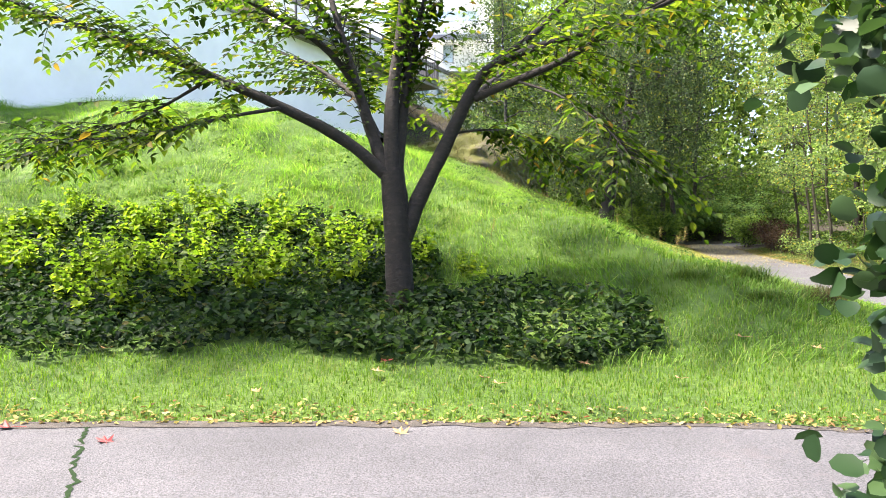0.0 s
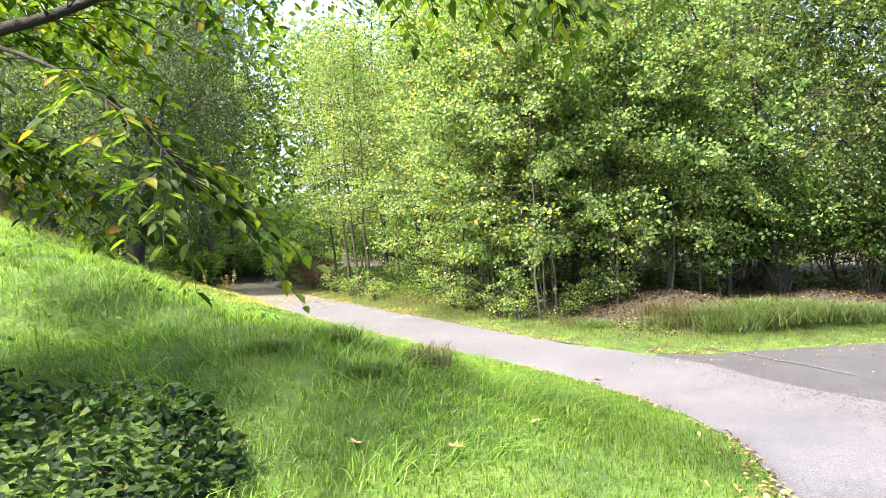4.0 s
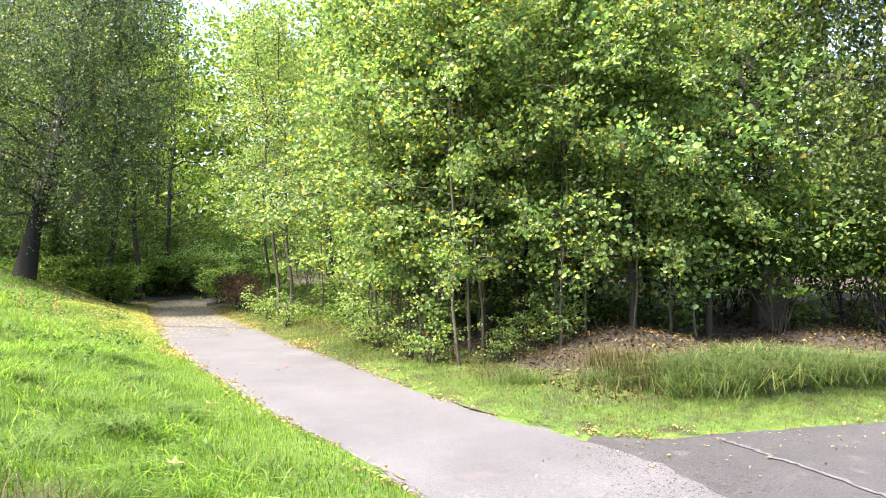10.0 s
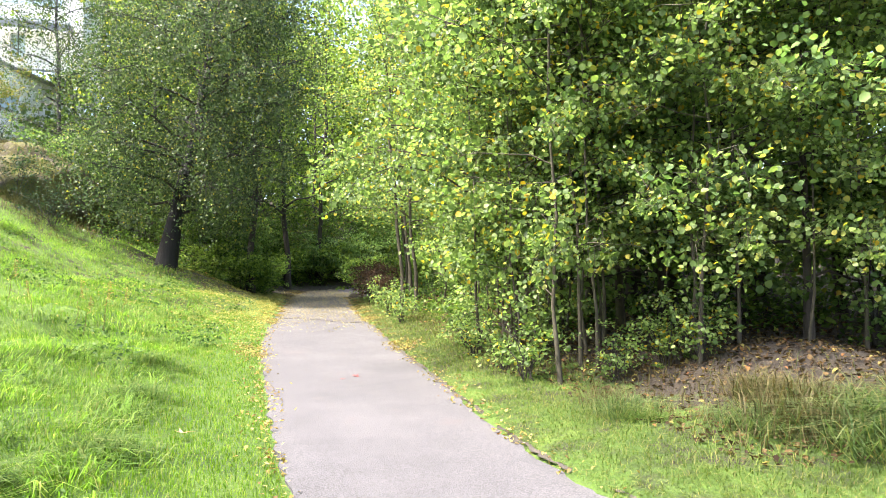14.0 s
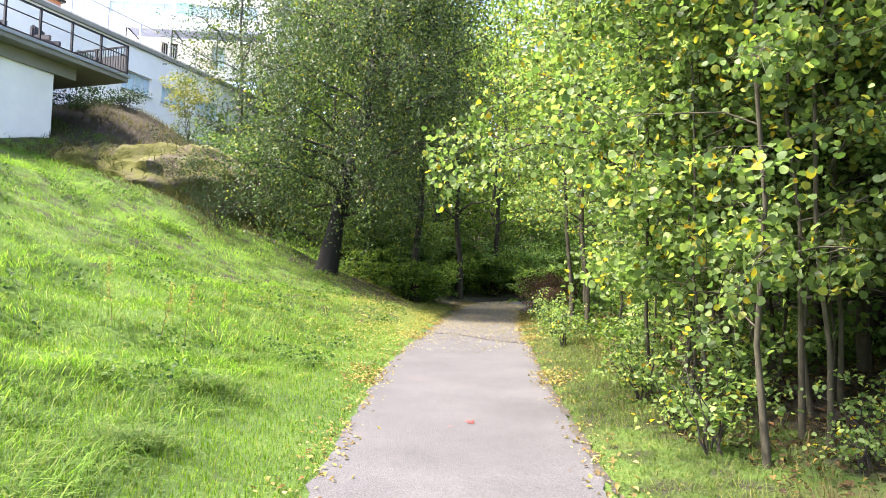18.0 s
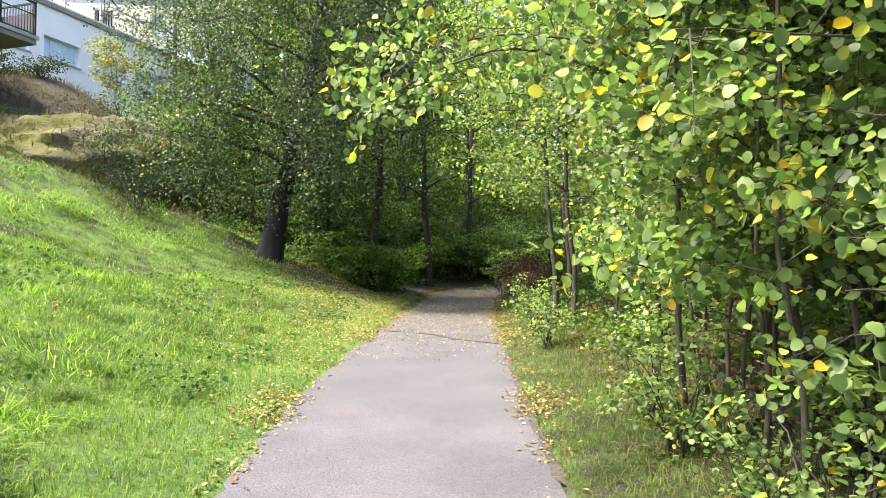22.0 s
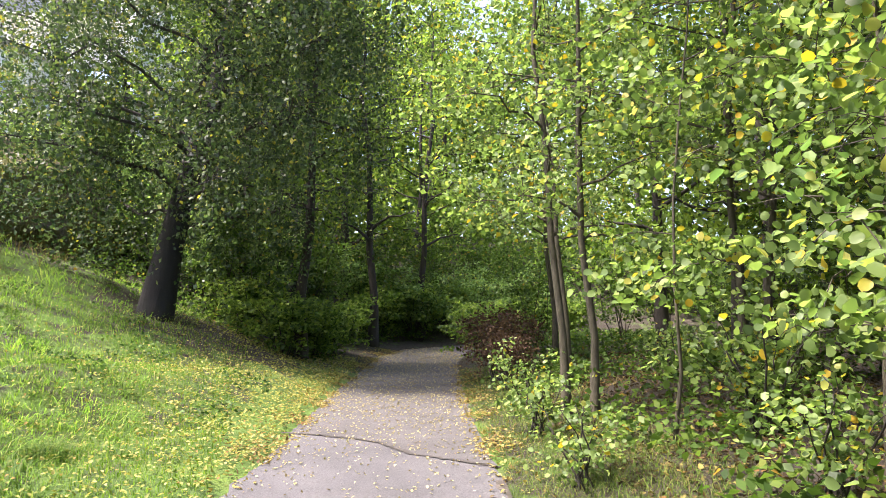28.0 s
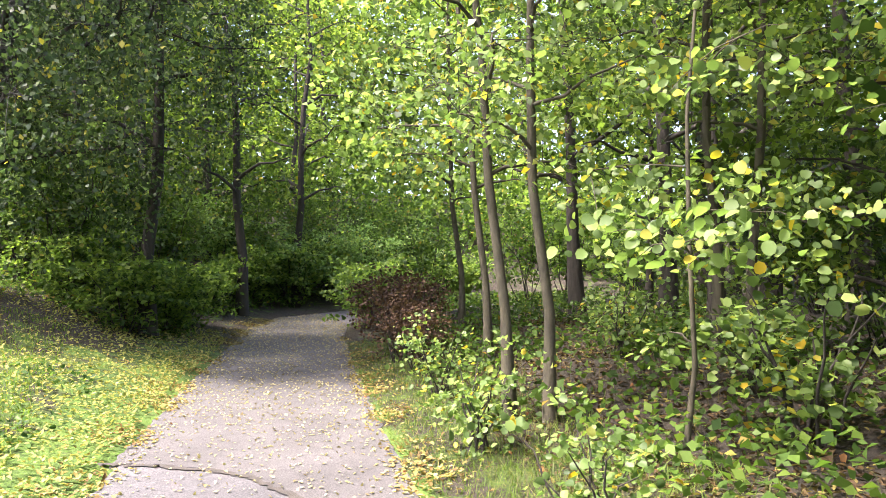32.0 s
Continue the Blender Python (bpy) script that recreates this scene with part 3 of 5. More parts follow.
def railing(parent, x0, x1, y, z, height, mat, step=0.11, posts=1.2, along="x", screen=None, barred=True):
    """Top rail, lower rail, posts and bars along x (or along y)."""
    def b(a0, a1, c0, c1, z0, z1):
        return (a0, c0, z0, a1, c1, z1) if along == "x" else (c0, a0, z0, c1, a1, z1)
    part("top_rail", boxed(b(x0, x1, y - 0.03, y + 0.03, z + height - 0.05, z + height)), mat, parent)
    part("lower_rail", boxed(b(x0, x1, y - 0.02, y + 0.02, z + 0.08, z + 0.12)), mat, parent)
    n = max(1, round((x1 - x0) / posts))
    for i in range(n + 1):
        a = x0 + (x1 - x0) * i / n
        part("post", boxed(b(a - 0.03, a + 0.03, y - 0.035, y + 0.035, z, z + height + 0.01)), mat, parent)
    if not barred:
        part("middle_rail", boxed(b(x0, x1, y - 0.015, y + 0.015, z + height * 0.62, z + height * 0.62 + 0.03)), mat, parent)
        return
    count = int((x1 - x0) / step)
    first = part("bar", boxed(b(x0 + step - 0.009, x0 + step + 0.009, y - 0.012, y + 0.012, z + 0.122, z + height - 0.052)), mat, parent)
    for i in range(1, count - 1):
        again = part("bar", first.data, None, parent)
        again.location = (step * i, 0, 0) if along == "x" else (0, step * i, 0)
    if screen:
        part("screen", boxed(b(x0 + 0.03, x1 - 0.03, y + 0.045, y + 0.055, z + 0.14, z + height - 0.3)), screen, parent)


# the long white house: its facade runs along the hill's crest, with a balcony at its far corner
corner_a = Vector((-1.91, 33.95, 0))
LEN_A, Z_A = 36.0, 3.2
start_a = corner_a - U * LEN_A
house = empty("white_house", facade_frame(start_a.x, start_a.y, Z_A))
tagged(house, "long low white plastered house above the grass slope", "building")
part("wall", boxed((0, 0, -1.0, LEN_A, 0.35, 6.1), bevel=0.01), PLASTER, house)
part("end_wall", boxed((LEN_A - 0.35, 0.353, -1.0, LEN_A, 9.0, 6.1)), PLASTER, house)
part("end_wall", boxed((0, 0.353, -1.0, 0.35, 9.0, 6.1)), PLASTER, house)
part("back_wall", boxed((0.353, 8.65, -1.0, LEN_A - 0.353, 9.0, 6.1)), PLASTER, house)
part("roof", boxed((-0.1, -0.1, 6.103, LEN_A + 0.1, 9.1, 6.145)), CONCRETE, house)
part("plinth", boxed((0, -0.03, -1.0, LEN_A, -0.003, 0.9)), CONCRETE, house, "grey concrete plinth")

# the balcony that juts out past the corner, carried by a white pier
balcony = empty("balcony", facade_frame(-0.2, 36.0, 9.35))
tagged(balcony, "concrete balcony with black iron railing on a white house", "balcony")
part("slab", boxed((-11.0, 0.0, 0.0, 0.0, 4.2, 0.22), bevel=0.01), CONCRETE, balcony)
part("edge_trim", boxed((-11.0, -0.05, 0.16, 0.05, -0.004, 0.27)), STEEL, balcony)
part("beam", boxed((-7.0, 0.5, -0.42, -1.8, 0.9, -0.004)), CONCRETE, balcony)
railing(balcony, -11.0, -0.05, 0.04, 0.23, 1.1, IRON, posts=1.2, barred=False)
railing(balcony, 0.08, 4.2, -0.06, 0.23, 1.1, IRON, 0.12, 1.4, "y", SCREEN)


def lounge_chair(x, y):
    c = empty("lounge_chair", facade_frame(-0.2, 36.0, 9.35) @ pose(x, y, 0.222, 0, 0, 20))
    part("seat", boxed((-0.35, -0.35, 0.14, 0.35, 0.35, 0.42), bevel=0.04), WICKER, c)
    part("backrest", boxed((-0.35, 0.25, 0.423, 0.35, 0.4, 0.95), bevel=0.05), WICKER, c)
    for s in (-0.35, 0.25):
        part("armrest", boxed((s, -0.3, 0.424, s + 0.1, 0.245, 0.62), bevel=0.03), WICKER, c)
    for s in (-0.3, 0.26):
        for t in (-0.3, 0.26):
            part("leg", boxed((s, t, 0, s + 0.05, t + 0.05, 0.138)), IRON, c)
    return tagged(c, "dark wicker lounge chair on the balcony", "chair", "chairs on the balcony")


lounge_chair(-2.6, 1.0)
lounge_chair(-4.6, 1.0)
lounge_chair(-0.9, 2.6)
# the second white house behind: basement windows, a terrace with railing and awning, an upper storey
corner_b = Vector((-2.3, 44.6, 0))
start_b = corner_b - U * 12.0
annex = empty("terrace_house", facade_frame(start_b.x, start_b.y, 7.0))
tagged(annex, "white plastered house with terrace, awning and teal window band", "building")
holes_b = [(x, 4.2, x + 1.9, 5.1) for x in (8.35, 10.95, 13.55, 16.15)]
part("wall", wall_with_holes(24.0, 6.3, 0.35, holes_b, -1.5), PLASTER, annex)
for h in holes_b:
    window(annex, *h, 0.35, 3)
part("end_wall", boxed((23.65, 0.353, -1.5, 24.0, 12.0, 6.3)), PLASTER, annex)
part("terrace", boxed((-0.1, -0.1, 6.303, 24.1, 22.0, 6.5)), CONCRETE, annex)
railing(annex, 0.0, 24.0, 0.05, 6.5, 1.05, STEEL, posts=2.0, barred=False)
block = part("chimney", boxed((8.0, 2.0, 6.504, 9.2, 2.9, 7.7)), ORANGE, annex, "orange brick block with dark cap")
part("cap", boxed((7.85, 1.85, 7.703, 9.35, 3.05, 7.82)), IRON, block)


# the taller white house behind the terrace, with its teal and glass window band, awning and slatted door
TALL = pose(-5.6, 49.8, 13.503, 0, 0, -2) @ pose(-8.0, 0, 0)
tall = empty("tall_house", TALL)
tagged(tall, "tall white plastered house behind the terrace with teal window band", "building")
part("wall", wall_with_holes(17.0, 9.5, 0.4, [(8.0, 3.4, 16.0, 4.1), (10.9, 0.0, 11.8, 1.86), (13.6, 0.6, 14.3, 1.8)]), PLASTER, tall)
part("end_wall", boxed((0, 0.403, 0, 0.4, 11.0, 9.5)), PLASTER, tall)
part("end_wall", boxed((16.6, 0.403, 0, 17.0, 11.0, 9.5)), PLASTER, tall)
part("roof", boxed((-0.15, -0.15, 9.503, 17.15, 11.1, 9.62)), CONCRETE, tall)
for i in range(2):
    window(tall, 8.0 + i * 4.4, 3.4, 11.6 + i * 4.4, 4.1, 0.4, 4)
    if i < 1:
        part("panel", boxed((11.603 + i * 4.4, 0.03, 3.403, 12.397 + i * 4.4, 0.3, 4.097)), TEAL, tall, "teal facade panel")
slatted = part("terrace_door", boxed((10.9, 0.2, 0.004, 11.8, 0.26, 1.86)), IRON, tall, "dark slatted terrace door")
for i in range(7):
    part("slat", boxed((10.94 + i * 0.125, 0.17, 0.08, 10.99 + i * 0.125, 0.197, 1.8)), STEEL, slatted)
window(tall, 13.6, 0.6, 14.3, 1.8, 0.4, 0)
awning = empty("awning", TALL)
tagged(awning, "blue-grey slatted awning roof on thin black posts", "awning")
for i in range(9):
    part("slat", boxed((9.6, -1.95 + i * 0.21, 1.98 + i * 0.012, 16.6, -1.8 + i * 0.21, 2.01 + i * 0.012)), AWNING, awning)
part("front_rail", boxed((9.55, -2.05, 1.88, 16.65, -1.97, 2.02)), STEEL, awning)
for xb in (9.7, 12.0, 14.3, 16.55):
    part("post", boxed((xb, -2.03, 0, xb + 0.05, -1.98, 1.878)), IRON, awning)
    part("rafter", boxed((xb, -1.96, 1.91, xb + 0.05, -0.01, 1.975)), IRON, awning)


# ---- rock on the crest ----
def boulder(name, x, y, z, sx, sy, sz, turn, seed, material, label):
    bm = bmesh.new()
    bmesh.ops.create_icosphere(bm, subdivisions=5, radius=1.0)
    for v in bm.verts:
        p = v.co.copy()
        k = 1 + 0.2 * noise.noise(p * 1.3 + Vector((seed, 0, 0))) + 0.1 * noise.noise(p * 3.7 + Vector((0, seed, 0))) + 0.05 * noise.noise(p * 9.0) + 0.04 * noise.noise(p * 19.0)
        v.co = Vector((p.x * sx, p.y * sy, p.z * sz)) * k
    for f in bm.faces:
        f.smooth = True
    ob = part(name, bm, material)
    ob.matrix_world = pose(x, y, z, 0, 0, turn)
    return tagged(ob, label, "rock")


big_rock = boulder("rock_outcrop", 2.1, 36.4, 4.9, 2.5, 5.2, 2.2, -27, 3.0, ROCK, "brown rock outcrop with yellow moss and dry grass")
small_rock = boulder("rock_outcrop", -0.5, 32.6, 5.5, 0.7, 1.2, 0.8, -27, 8.0, ROCK, "low grey-brown rock outcrop beneath the balcony")


# ---- trees ----
def bend(a, b, n, sag, rng, jitter=0.03):
    """A limb's line from a to b that sags by sag in the middle."""
    a, b = np.asarray(a, float), np.asarray(b, float)
    s = np.linspace(0, 1, n)[:, None]
    length = np.linalg.norm(b - a)
    p = a + (b - a) * s + [0, 0, 1] * (sag * np.sin(np.pi * s))
    p[1:-1] += rng.normal(0, jitter * length, (n - 2, 3))
    return p


def bounded(rng, sigma, shape):
    return np.clip(rng.normal(0, sigma, shape), -1.9 * sigma, 1.9 * sigma)


def crown_points(lines, clusters, per, reach, spread, rng, first=0.35, hang=0.0, runs=None):
    """Places of leaves in clumps along and round the limbs' lines; runs collects a twig to each clump."""
    pts = []
    weights = np.array([np.linalg.norm(l[-1] - l[0]) for l in lines])
    pick = rng.choice(len(lines), clusters, p=weights / weights.sum())
    for i in pick:
        l = lines[i]
        s = first + (1 - first) * rng.uniform() ** 0.8
        f = s * (len(l) - 1)
        k = min(int(f), len(l) - 2)
        a = l[k] + (l[k + 1] - l[k]) * (f - k)
        c = a + bounded(rng, reach, 3) * [1, 1, 0.7]
        q = c + bounded(rng, spread, (per, 3)) * [1, 1, 0.38]
        if hang:
            q[:, 2] -= np.abs(bounded(rng, hang, per))
        if runs is not None:
            runs.append((np.array([a, (a + c) / 2 + [0, 0, 0.04], c, c + (c - a) * 0.25 - [0, 0, 0.05 + 0.5 * hang]]), [0.006, 0.004, 0.003, 0.0015]))
        pts.append(q)
    return np.concatenate(pts)


def tree(name, height, radius, bark, leaf, seed, crown_r, crown_z, limbs=8, clusters=120, per=30, size=0.07, kind="round", lean=(0, 0), rise=0.5,
         reach=0.35, spread=0.22, hang=0.0, droop=0.5, flat=0.5, twigs=True, sides_n=8, shape=0.5, first=0.35, bark2=None, low=1.0):
    """A tree at the origin: a tapered trunk, limbs that are parts of their own, twigs and a crown of single leaves in clumps."""
    rng = np.random.default_rng(seed)
    ob = empty(name, Matrix.Identity(4))
    n = 9
    s = np.linspace(0, 1, n)
    line = np.stack([lean[0] * s ** 1.05 + rng.normal(0, 0.006 * height, n) * (s > 0), lean[1] * s ** 1.05 + rng.normal(0, 0.006 * height, n) * (s > 0), -0.15 + (height + 0.15) * s], 1)
    rad = radius * (1 - 0.88 * s ** 0.9)
    rad[0] *= 1.35
    cut = 3 if bark2 else n
    v, f = tube(line[:cut], rad[:cut], sides_n, 0.05, seed)
    part("trunk", mesh_of("trunk", v, f, True), bark, ob)
    if bark2:
        v, f = tube(line[cut - 1:], rad[cut - 1:], sides_n, 0.04, seed)
        part("upper_trunk", mesh_of("upper_trunk", v, f, True), bark2, ob, "white flaking birch bark with dark bands")
    lines = []
    for i in range(limbs):
        h = crown_z + (0.96 * height - crown_z) * (i + rng.uniform(0.1, 0.9)) / limbs
        q = h / height * (n - 1)
        k = min(int(q), n - 2)
        a = line[k] + (line[k + 1] - line[k]) * (q - k)
        w = (h - crown_z) / max(height - crown_z, 0.1)
        r = crown_r * (max(0.12, math.sin(math.pi * (0.18 + 0.8 * w)) ** shape)) * rng.uniform(0.75, 1.15) * (low + (1 - low) * min(1, w / 0.35))
        az = i * 2.4 + rng.uniform(-0.5, 0.5)
        b = a + [math.cos(az) * r, math.sin(az) * r, r * rise * rng.uniform(0.6, 1.3)]
        lb = bend(a, b, 6, 0.08 * r, rng, 0.03)
        lines.append(lb)
        r0 = max(radius * (0.22 if bark2 else 0.42) * (1 - 0.7 * w), 0.008)
        v, f = tube(lb, np.linspace(r0, r0 * 0.18, 6), 5, 0.05, seed + i)
        part("limb", mesh_of("limb", v, f, True), DARK_BARK if bark2 else bark, ob)
    lines.append(line[int(n * 0.55):])
    runs = [] if twigs else None
    pts = crown_points(lines, clusters, per, reach, spread, rng, first, hang, runs)
    pts[:, 2] = np.maximum(pts[:, 2], 0.25)
    if twigs:
        tagged(part("fine_branching", tubes_mesh("fine_branching", runs, 3, 0.0, seed), bark, ob), kind="stuff")
    part("crown", leaves("crown", pts, size, seed + 1, kind, droop, flat), leaf, ob)
    return ob


def stand(ob, x, y, turn=0.0, scale=1.0, dz=-0.02):
    return pose(x, y, float(ground_at(x, y)) + dz, 0, 0, turn) @ Matrix.Diagonal((scale, scale, scale, 1))


def plant(ob, places, label, category, group=""):
    """Sets the first one at the first place and copies it to the others: (x, y, turn, scale)."""
    tagged(ob, label, category, group)
    for p in places[1:]:
        copy_thing(ob, stand(ob, *p))
    ob.matrix_world = stand(ob, *places[0])


# the aspens on the bank
asp_a = tree("aspen", 9.5, 0.03, ASPEN_BARK, ASPEN, 11, 2.3, 1.1, 26, 187, 26, 0.067, "disc", low=0.4, reach=0.32, spread=0.19, rise=0.12, droop=0.6, lean=(-0.5, 0.1), sides_n=9)
asp_b = tree("aspen", 8.0, 0.028, ASPEN_BARK, ASPEN, 23, 2.0, 1.2, 22, 136, 27, 0.067, "disc", low=0.45, reach=0.3, spread=0.19, rise=0.1, droop=0.6, lean=(-0.3, -0.3))
asp_c = tree("aspen", 6.5, 0.021, ASPEN_BARK, ASPEN, 37, 1.3, 0.9, 14, 80, 37, 0.067, "disc", low=0.5, reach=0.26, spread=0.18, rise=0.1, droop=0.6, lean=(-0.5, -0.2))
asp_d = tree("aspen", 10.5, 0.066, ASPEN_BARK, ASPEN, 41, 2.3, 2.4, 20, 200, 36, 0.085, "simple", low=0.6, reach=0.4, spread=0.24, rise=0.15, droop=0.6, lean=(-0.7, 0.1))
ASPEN_LABEL = "young aspen with slim grey-green trunk and yellowing round leaves"
ASPENS = "aspens on the bank"
plant(asp_a, [(11.32, 14.42, 50, 0.95), (12.9, 13.9, 210, 0.9), (13.9, 20.3, 140, 1), (14.6, 19.1, 300, 1.1), (12.75, 17.6, 30, 1.0)], ASPEN_LABEL, "tree", ASPENS)
plant(asp_b, [(11.95, 14.95, 0, 1), (12.14, 17.2, 100, 1.05), (14.0, 21.6, 50, 1), (13.0, 18.4, 200, 1.1), (13.7, 14.6, 150, 1.0), (12.7, 13.5, 70, 0.95)], ASPEN_LABEL, "tree", ASPENS)
plant(asp_c, [(11.45, 15.7, 0, 1), (11.6, 16.4, 50, 0.9), (11.95, 17.25, 170, 0.95), (12.35, 15.4, 240, 1), (12.9, 15.9, 20, 0.95), (12.5, 18.35, 200, 1), (12.2, 16.9, 33, 1), (12.7, 16.6, 133, 1.1), (13.6, 24.0, 80, 1.1), (12.25, 19.1, 120, 0.9), (13.0, 20.0, 10, 0.85), (14.0, 13.1, 90, 0.9), (15.2, 12.7, 190, 0.95)], ASPEN_LABEL, "tree", ASPENS)
plant(asp_d, [(13.25, 26.0, 0, 0.95), (13.5, 25.7, 50, 0.9), (14.65, 29.3, 0, 1), (15.9, 26.1, 70, 1.0), (16.05, 25.75, 150, 1.0), (17.4, 23.0, 220, 1.0), (15.2, 17.2, 280, 1.0), (15.6, 32.4, 40, 1.0), (16.8, 21.0, 100, 1.0), (15.4, 20.0, 190, 1.05), (14.0, 16.9, 10, 1.0)], ASPEN_LABEL, "tree", ASPENS)

# the leaning birch at the foot of the slope
birch = tree("birch", 13.0, 0.29, BIRCH_FOOT, BIRCH, 51, 4.1, 1.7, 48, 3000, 31, 0.085, "simple", (2.6, 0.3), 0.2, 0.55, 0.10, 0.75, 0.9, 0.3, True, 12, 0.45, 0.27, BIRCH_BARK)
plant(birch, [(7.15, 32.6, 0, 1)], "leaning old birch with dark cracked foot and hanging twigs", "tree")
birch_young = tree("birch", 11.0, 0.12, BIRCH_BARK, BIRCH, 57, 2.4, 2.2, 16, 520, 26, 0.085, "simple", (0.6, -0.3), 0.2, 0.5, 0.11, 0.9, 0.9, 0.3)
plant(birch_young, [(9.9, 39.5, 90, 1.2), (3.6, 39.0, 200, 1.0)], "birch with white trunk and long hanging twigs", "tree", "birches")

weeping = tree("birch", 11.5, 0.14, DARK_BARK, BIRCH_PALE, 59, 3.8, 2.8, 26, 2000, 30, 0.085, "simple", (-0.5, 0.2), 0.15, 0.5, 0.1, 1.1, 0.9, 0.3, True, 10, 0.45, 0.12)
plant(weeping, [(18.75, 9.9, 0, 1)], "dark-trunked birch with long curtains of hanging twigs", "tree")

# lindens at the wood's corner, their boughs hanging low over the bank
linden = tree("linden", 7.5, 0.06, DARK_BARK, LINDEN, 65, 2.3, 0.9, 20, 165, 26, 0.088, "round", (-0.3, -0.4), -0.12, 0.36, 0.22, 0.15, 0.6, 0.5, True, 8)
plant(linden, [(14.5, 13.5, 0, 1.0), (16.0, 13.0, 80, 0.95), (14.2, 16.1, 160, 1.05), (15.4, 15.6, 240, 1.1), (14.4, 18.3, 300, 1.1)], "young linden with low hanging green boughs", "tree", "lindens at the wood's corner")

# the oak by the parking area
oak = tree("oak", 12.0, 0.22, DARK_BARK, FOREST, 61, 4.0, 3.6, 14, 480, 36, 0.11, "simple", (0.4, 0.3), 0.2, 0.7, 0.36, 0.1, 0.4, 0.5, True, 12)
for k, pts in enumerate(([(0.1, 0, 3.6), (-0.6, 0.6, 4.1), (-1.3, 1.2, 4.2), (-2.0, 1.9, 4.8), (-2.6, 2.5, 5.0)], [(0.05, 0, 3.2), (-0.4, 0.7, 3.5), (-0.9, 1.6, 3.3), (-1.6, 2.3, 3.0)], [(0.1, 0, 4.2), (-0.8, 0.2, 5.0), (-1.6, 0.3, 5.4), (-2.5, 0.2, 6.3)])):
    bow = np.asarray(pts)
    v, f = tube(bow, np.linspace(0.075, 0.02, len(bow)), 7, 0.06, k)
    part("limb", mesh_of("limb", v, f, True), DARK_BARK, oak)
plant(oak, [(17.8, 12.9, 0, 1.15)], "oak with dark spreading limbs", "tree")

# the wood: prototypes and copies
wood_a = tree("forest_tree", 14.0, 0.15, DARK_BARK, FOREST, 71, 3.0, 2.6, 16, 160, 28, 0.152, "simple", (0.4, 0.2), 0.3, 0.6, 0.42, 0.2, 0.5, 0.5, False, 8)
wood_b = tree("forest_tree", 10.0, 0.09, DARK_BARK, FOREST, 83, 2.3, 0.8, 16, 140, 32, 0.130, "simple", (-0.3, 0.3), 0.25, 0.5, 0.38, 0.1, 0.5, 0.5, False, 7)
wood_c = tree("forest_tree", 16.0, 0.17, DARK_BARK, DARK, 97, 2.6, 0.9, 22, 180, 27, 0.138, "simple", (0.2, -0.3), -0.1, 0.55, 0.42, 0.3, 0.5, 0.5, False, 8)
wood_d = tree("forest_tree", 15.0, 0.16, DARK_BARK, FOREST, 101, 3.2, 2.0, 14, 230, 14, 0.22, "simple", (0.3, -0.3), 0.2, 0.65, 0.42, 0.2, 0.5, 0.5, False, 7)
rng = np.random.default_rng(404)
spots = [(7.25, 32.4), (17.8, 12.9)]


def free(x, y, gap):
    return all((x - a) ** 2 + (y - b) ** 2 > gap * gap for a, b in spots)


def scatter(count, gap, test, box_):
    got, tries = [], 0
    while len(got) < count and tries < 6000:
        tries += 1
        x, y = rng.uniform(box_[0], box_[1]), rng.uniform(box_[2], box_[3])
        if free(x, y, gap) and test(x, y):
            spots.append((x, y))
            got.append((x, y, rng.uniform(0, 360), rng.uniform(0.85, 1.2)))
    return got


def wood_side(x, y, lo, hi):
    dl, dr = sides(np.float64(x), np.float64(y))
    return lo < dr < hi


def slope_side(x, y):
    dl, dr = sides(np.float64(x), np.float64(y))
    return dl > 1.6 and y > 34.5 and x > 8.6 - 0.16 * (y - 34)


places = (scatter(23, 2.3, lambda x, y: wood_side(x, y, 4.8, 11) and y > 16.0, (11, 32, 9, 42))
          + [(16.2, 19.6, 0, 0.7), (12.0, 46.0, 10, 0.9), (17.4, 21.9, 50, 0.8), (9.2, 46.5, 40, 0.9), (22.5, 15.6, 90, 0.75), (17.6, 25.0, 90, 0.8), (25.5, 19.5, 20, 0.7)])
deep = scatter(18, 3.0, lambda x, y: wood_side(x, y, 11, 24) and y > 19 and y > 5 + 0.78 * (x - 3.4), (18, 46, 8, 44)) + scatter(11, 3.4, lambda x, y: sides(np.float64(x), np.float64(y))[0] > 4 and x > 0.0 + 0.1 * (60 - y), (0, 40, 48, 64))
plant(wood_a, places[0::3], "tall woodland tree with dark trunk and green crown", "tree", "trees of the wood")
plant(wood_b, places[1::3], "slender woodland tree with low green crown", "tree", "trees of the wood")
plant(wood_c, places[2::3], "tall dark woodland tree with drooping boughs", "tree", "trees of the wood")
wood_e = tree("forest_tree", 13.0, 0.15, DARK_BARK, FOREST, 111, 2.6, 3.0, 14, 110, 22, 0.11, "simple", (0.4, -0.2), 0.35, 0.6, 0.4, 0.2, 0.5, 0.5, True, 8)
plant(wood_e, [(10.1, 33.9, 60, 0.95), (8.7, 36.6, 140, 0.95), (12.55, 40.2, 200, 1.0), (14.7, 43.4, 0, 1.0)], "woodland tree with dark trunk and thin sunlit crown", "tree", "trees of the wood")
plant(wood_d, deep + [(9.4, 42.0, 30, 0.85), (6.8, 43.5, 100, 0.85), (12.2, 45.0, 200, 0.9)], "broad woodland tree deep in the wood", "tree", "trees of the wood")

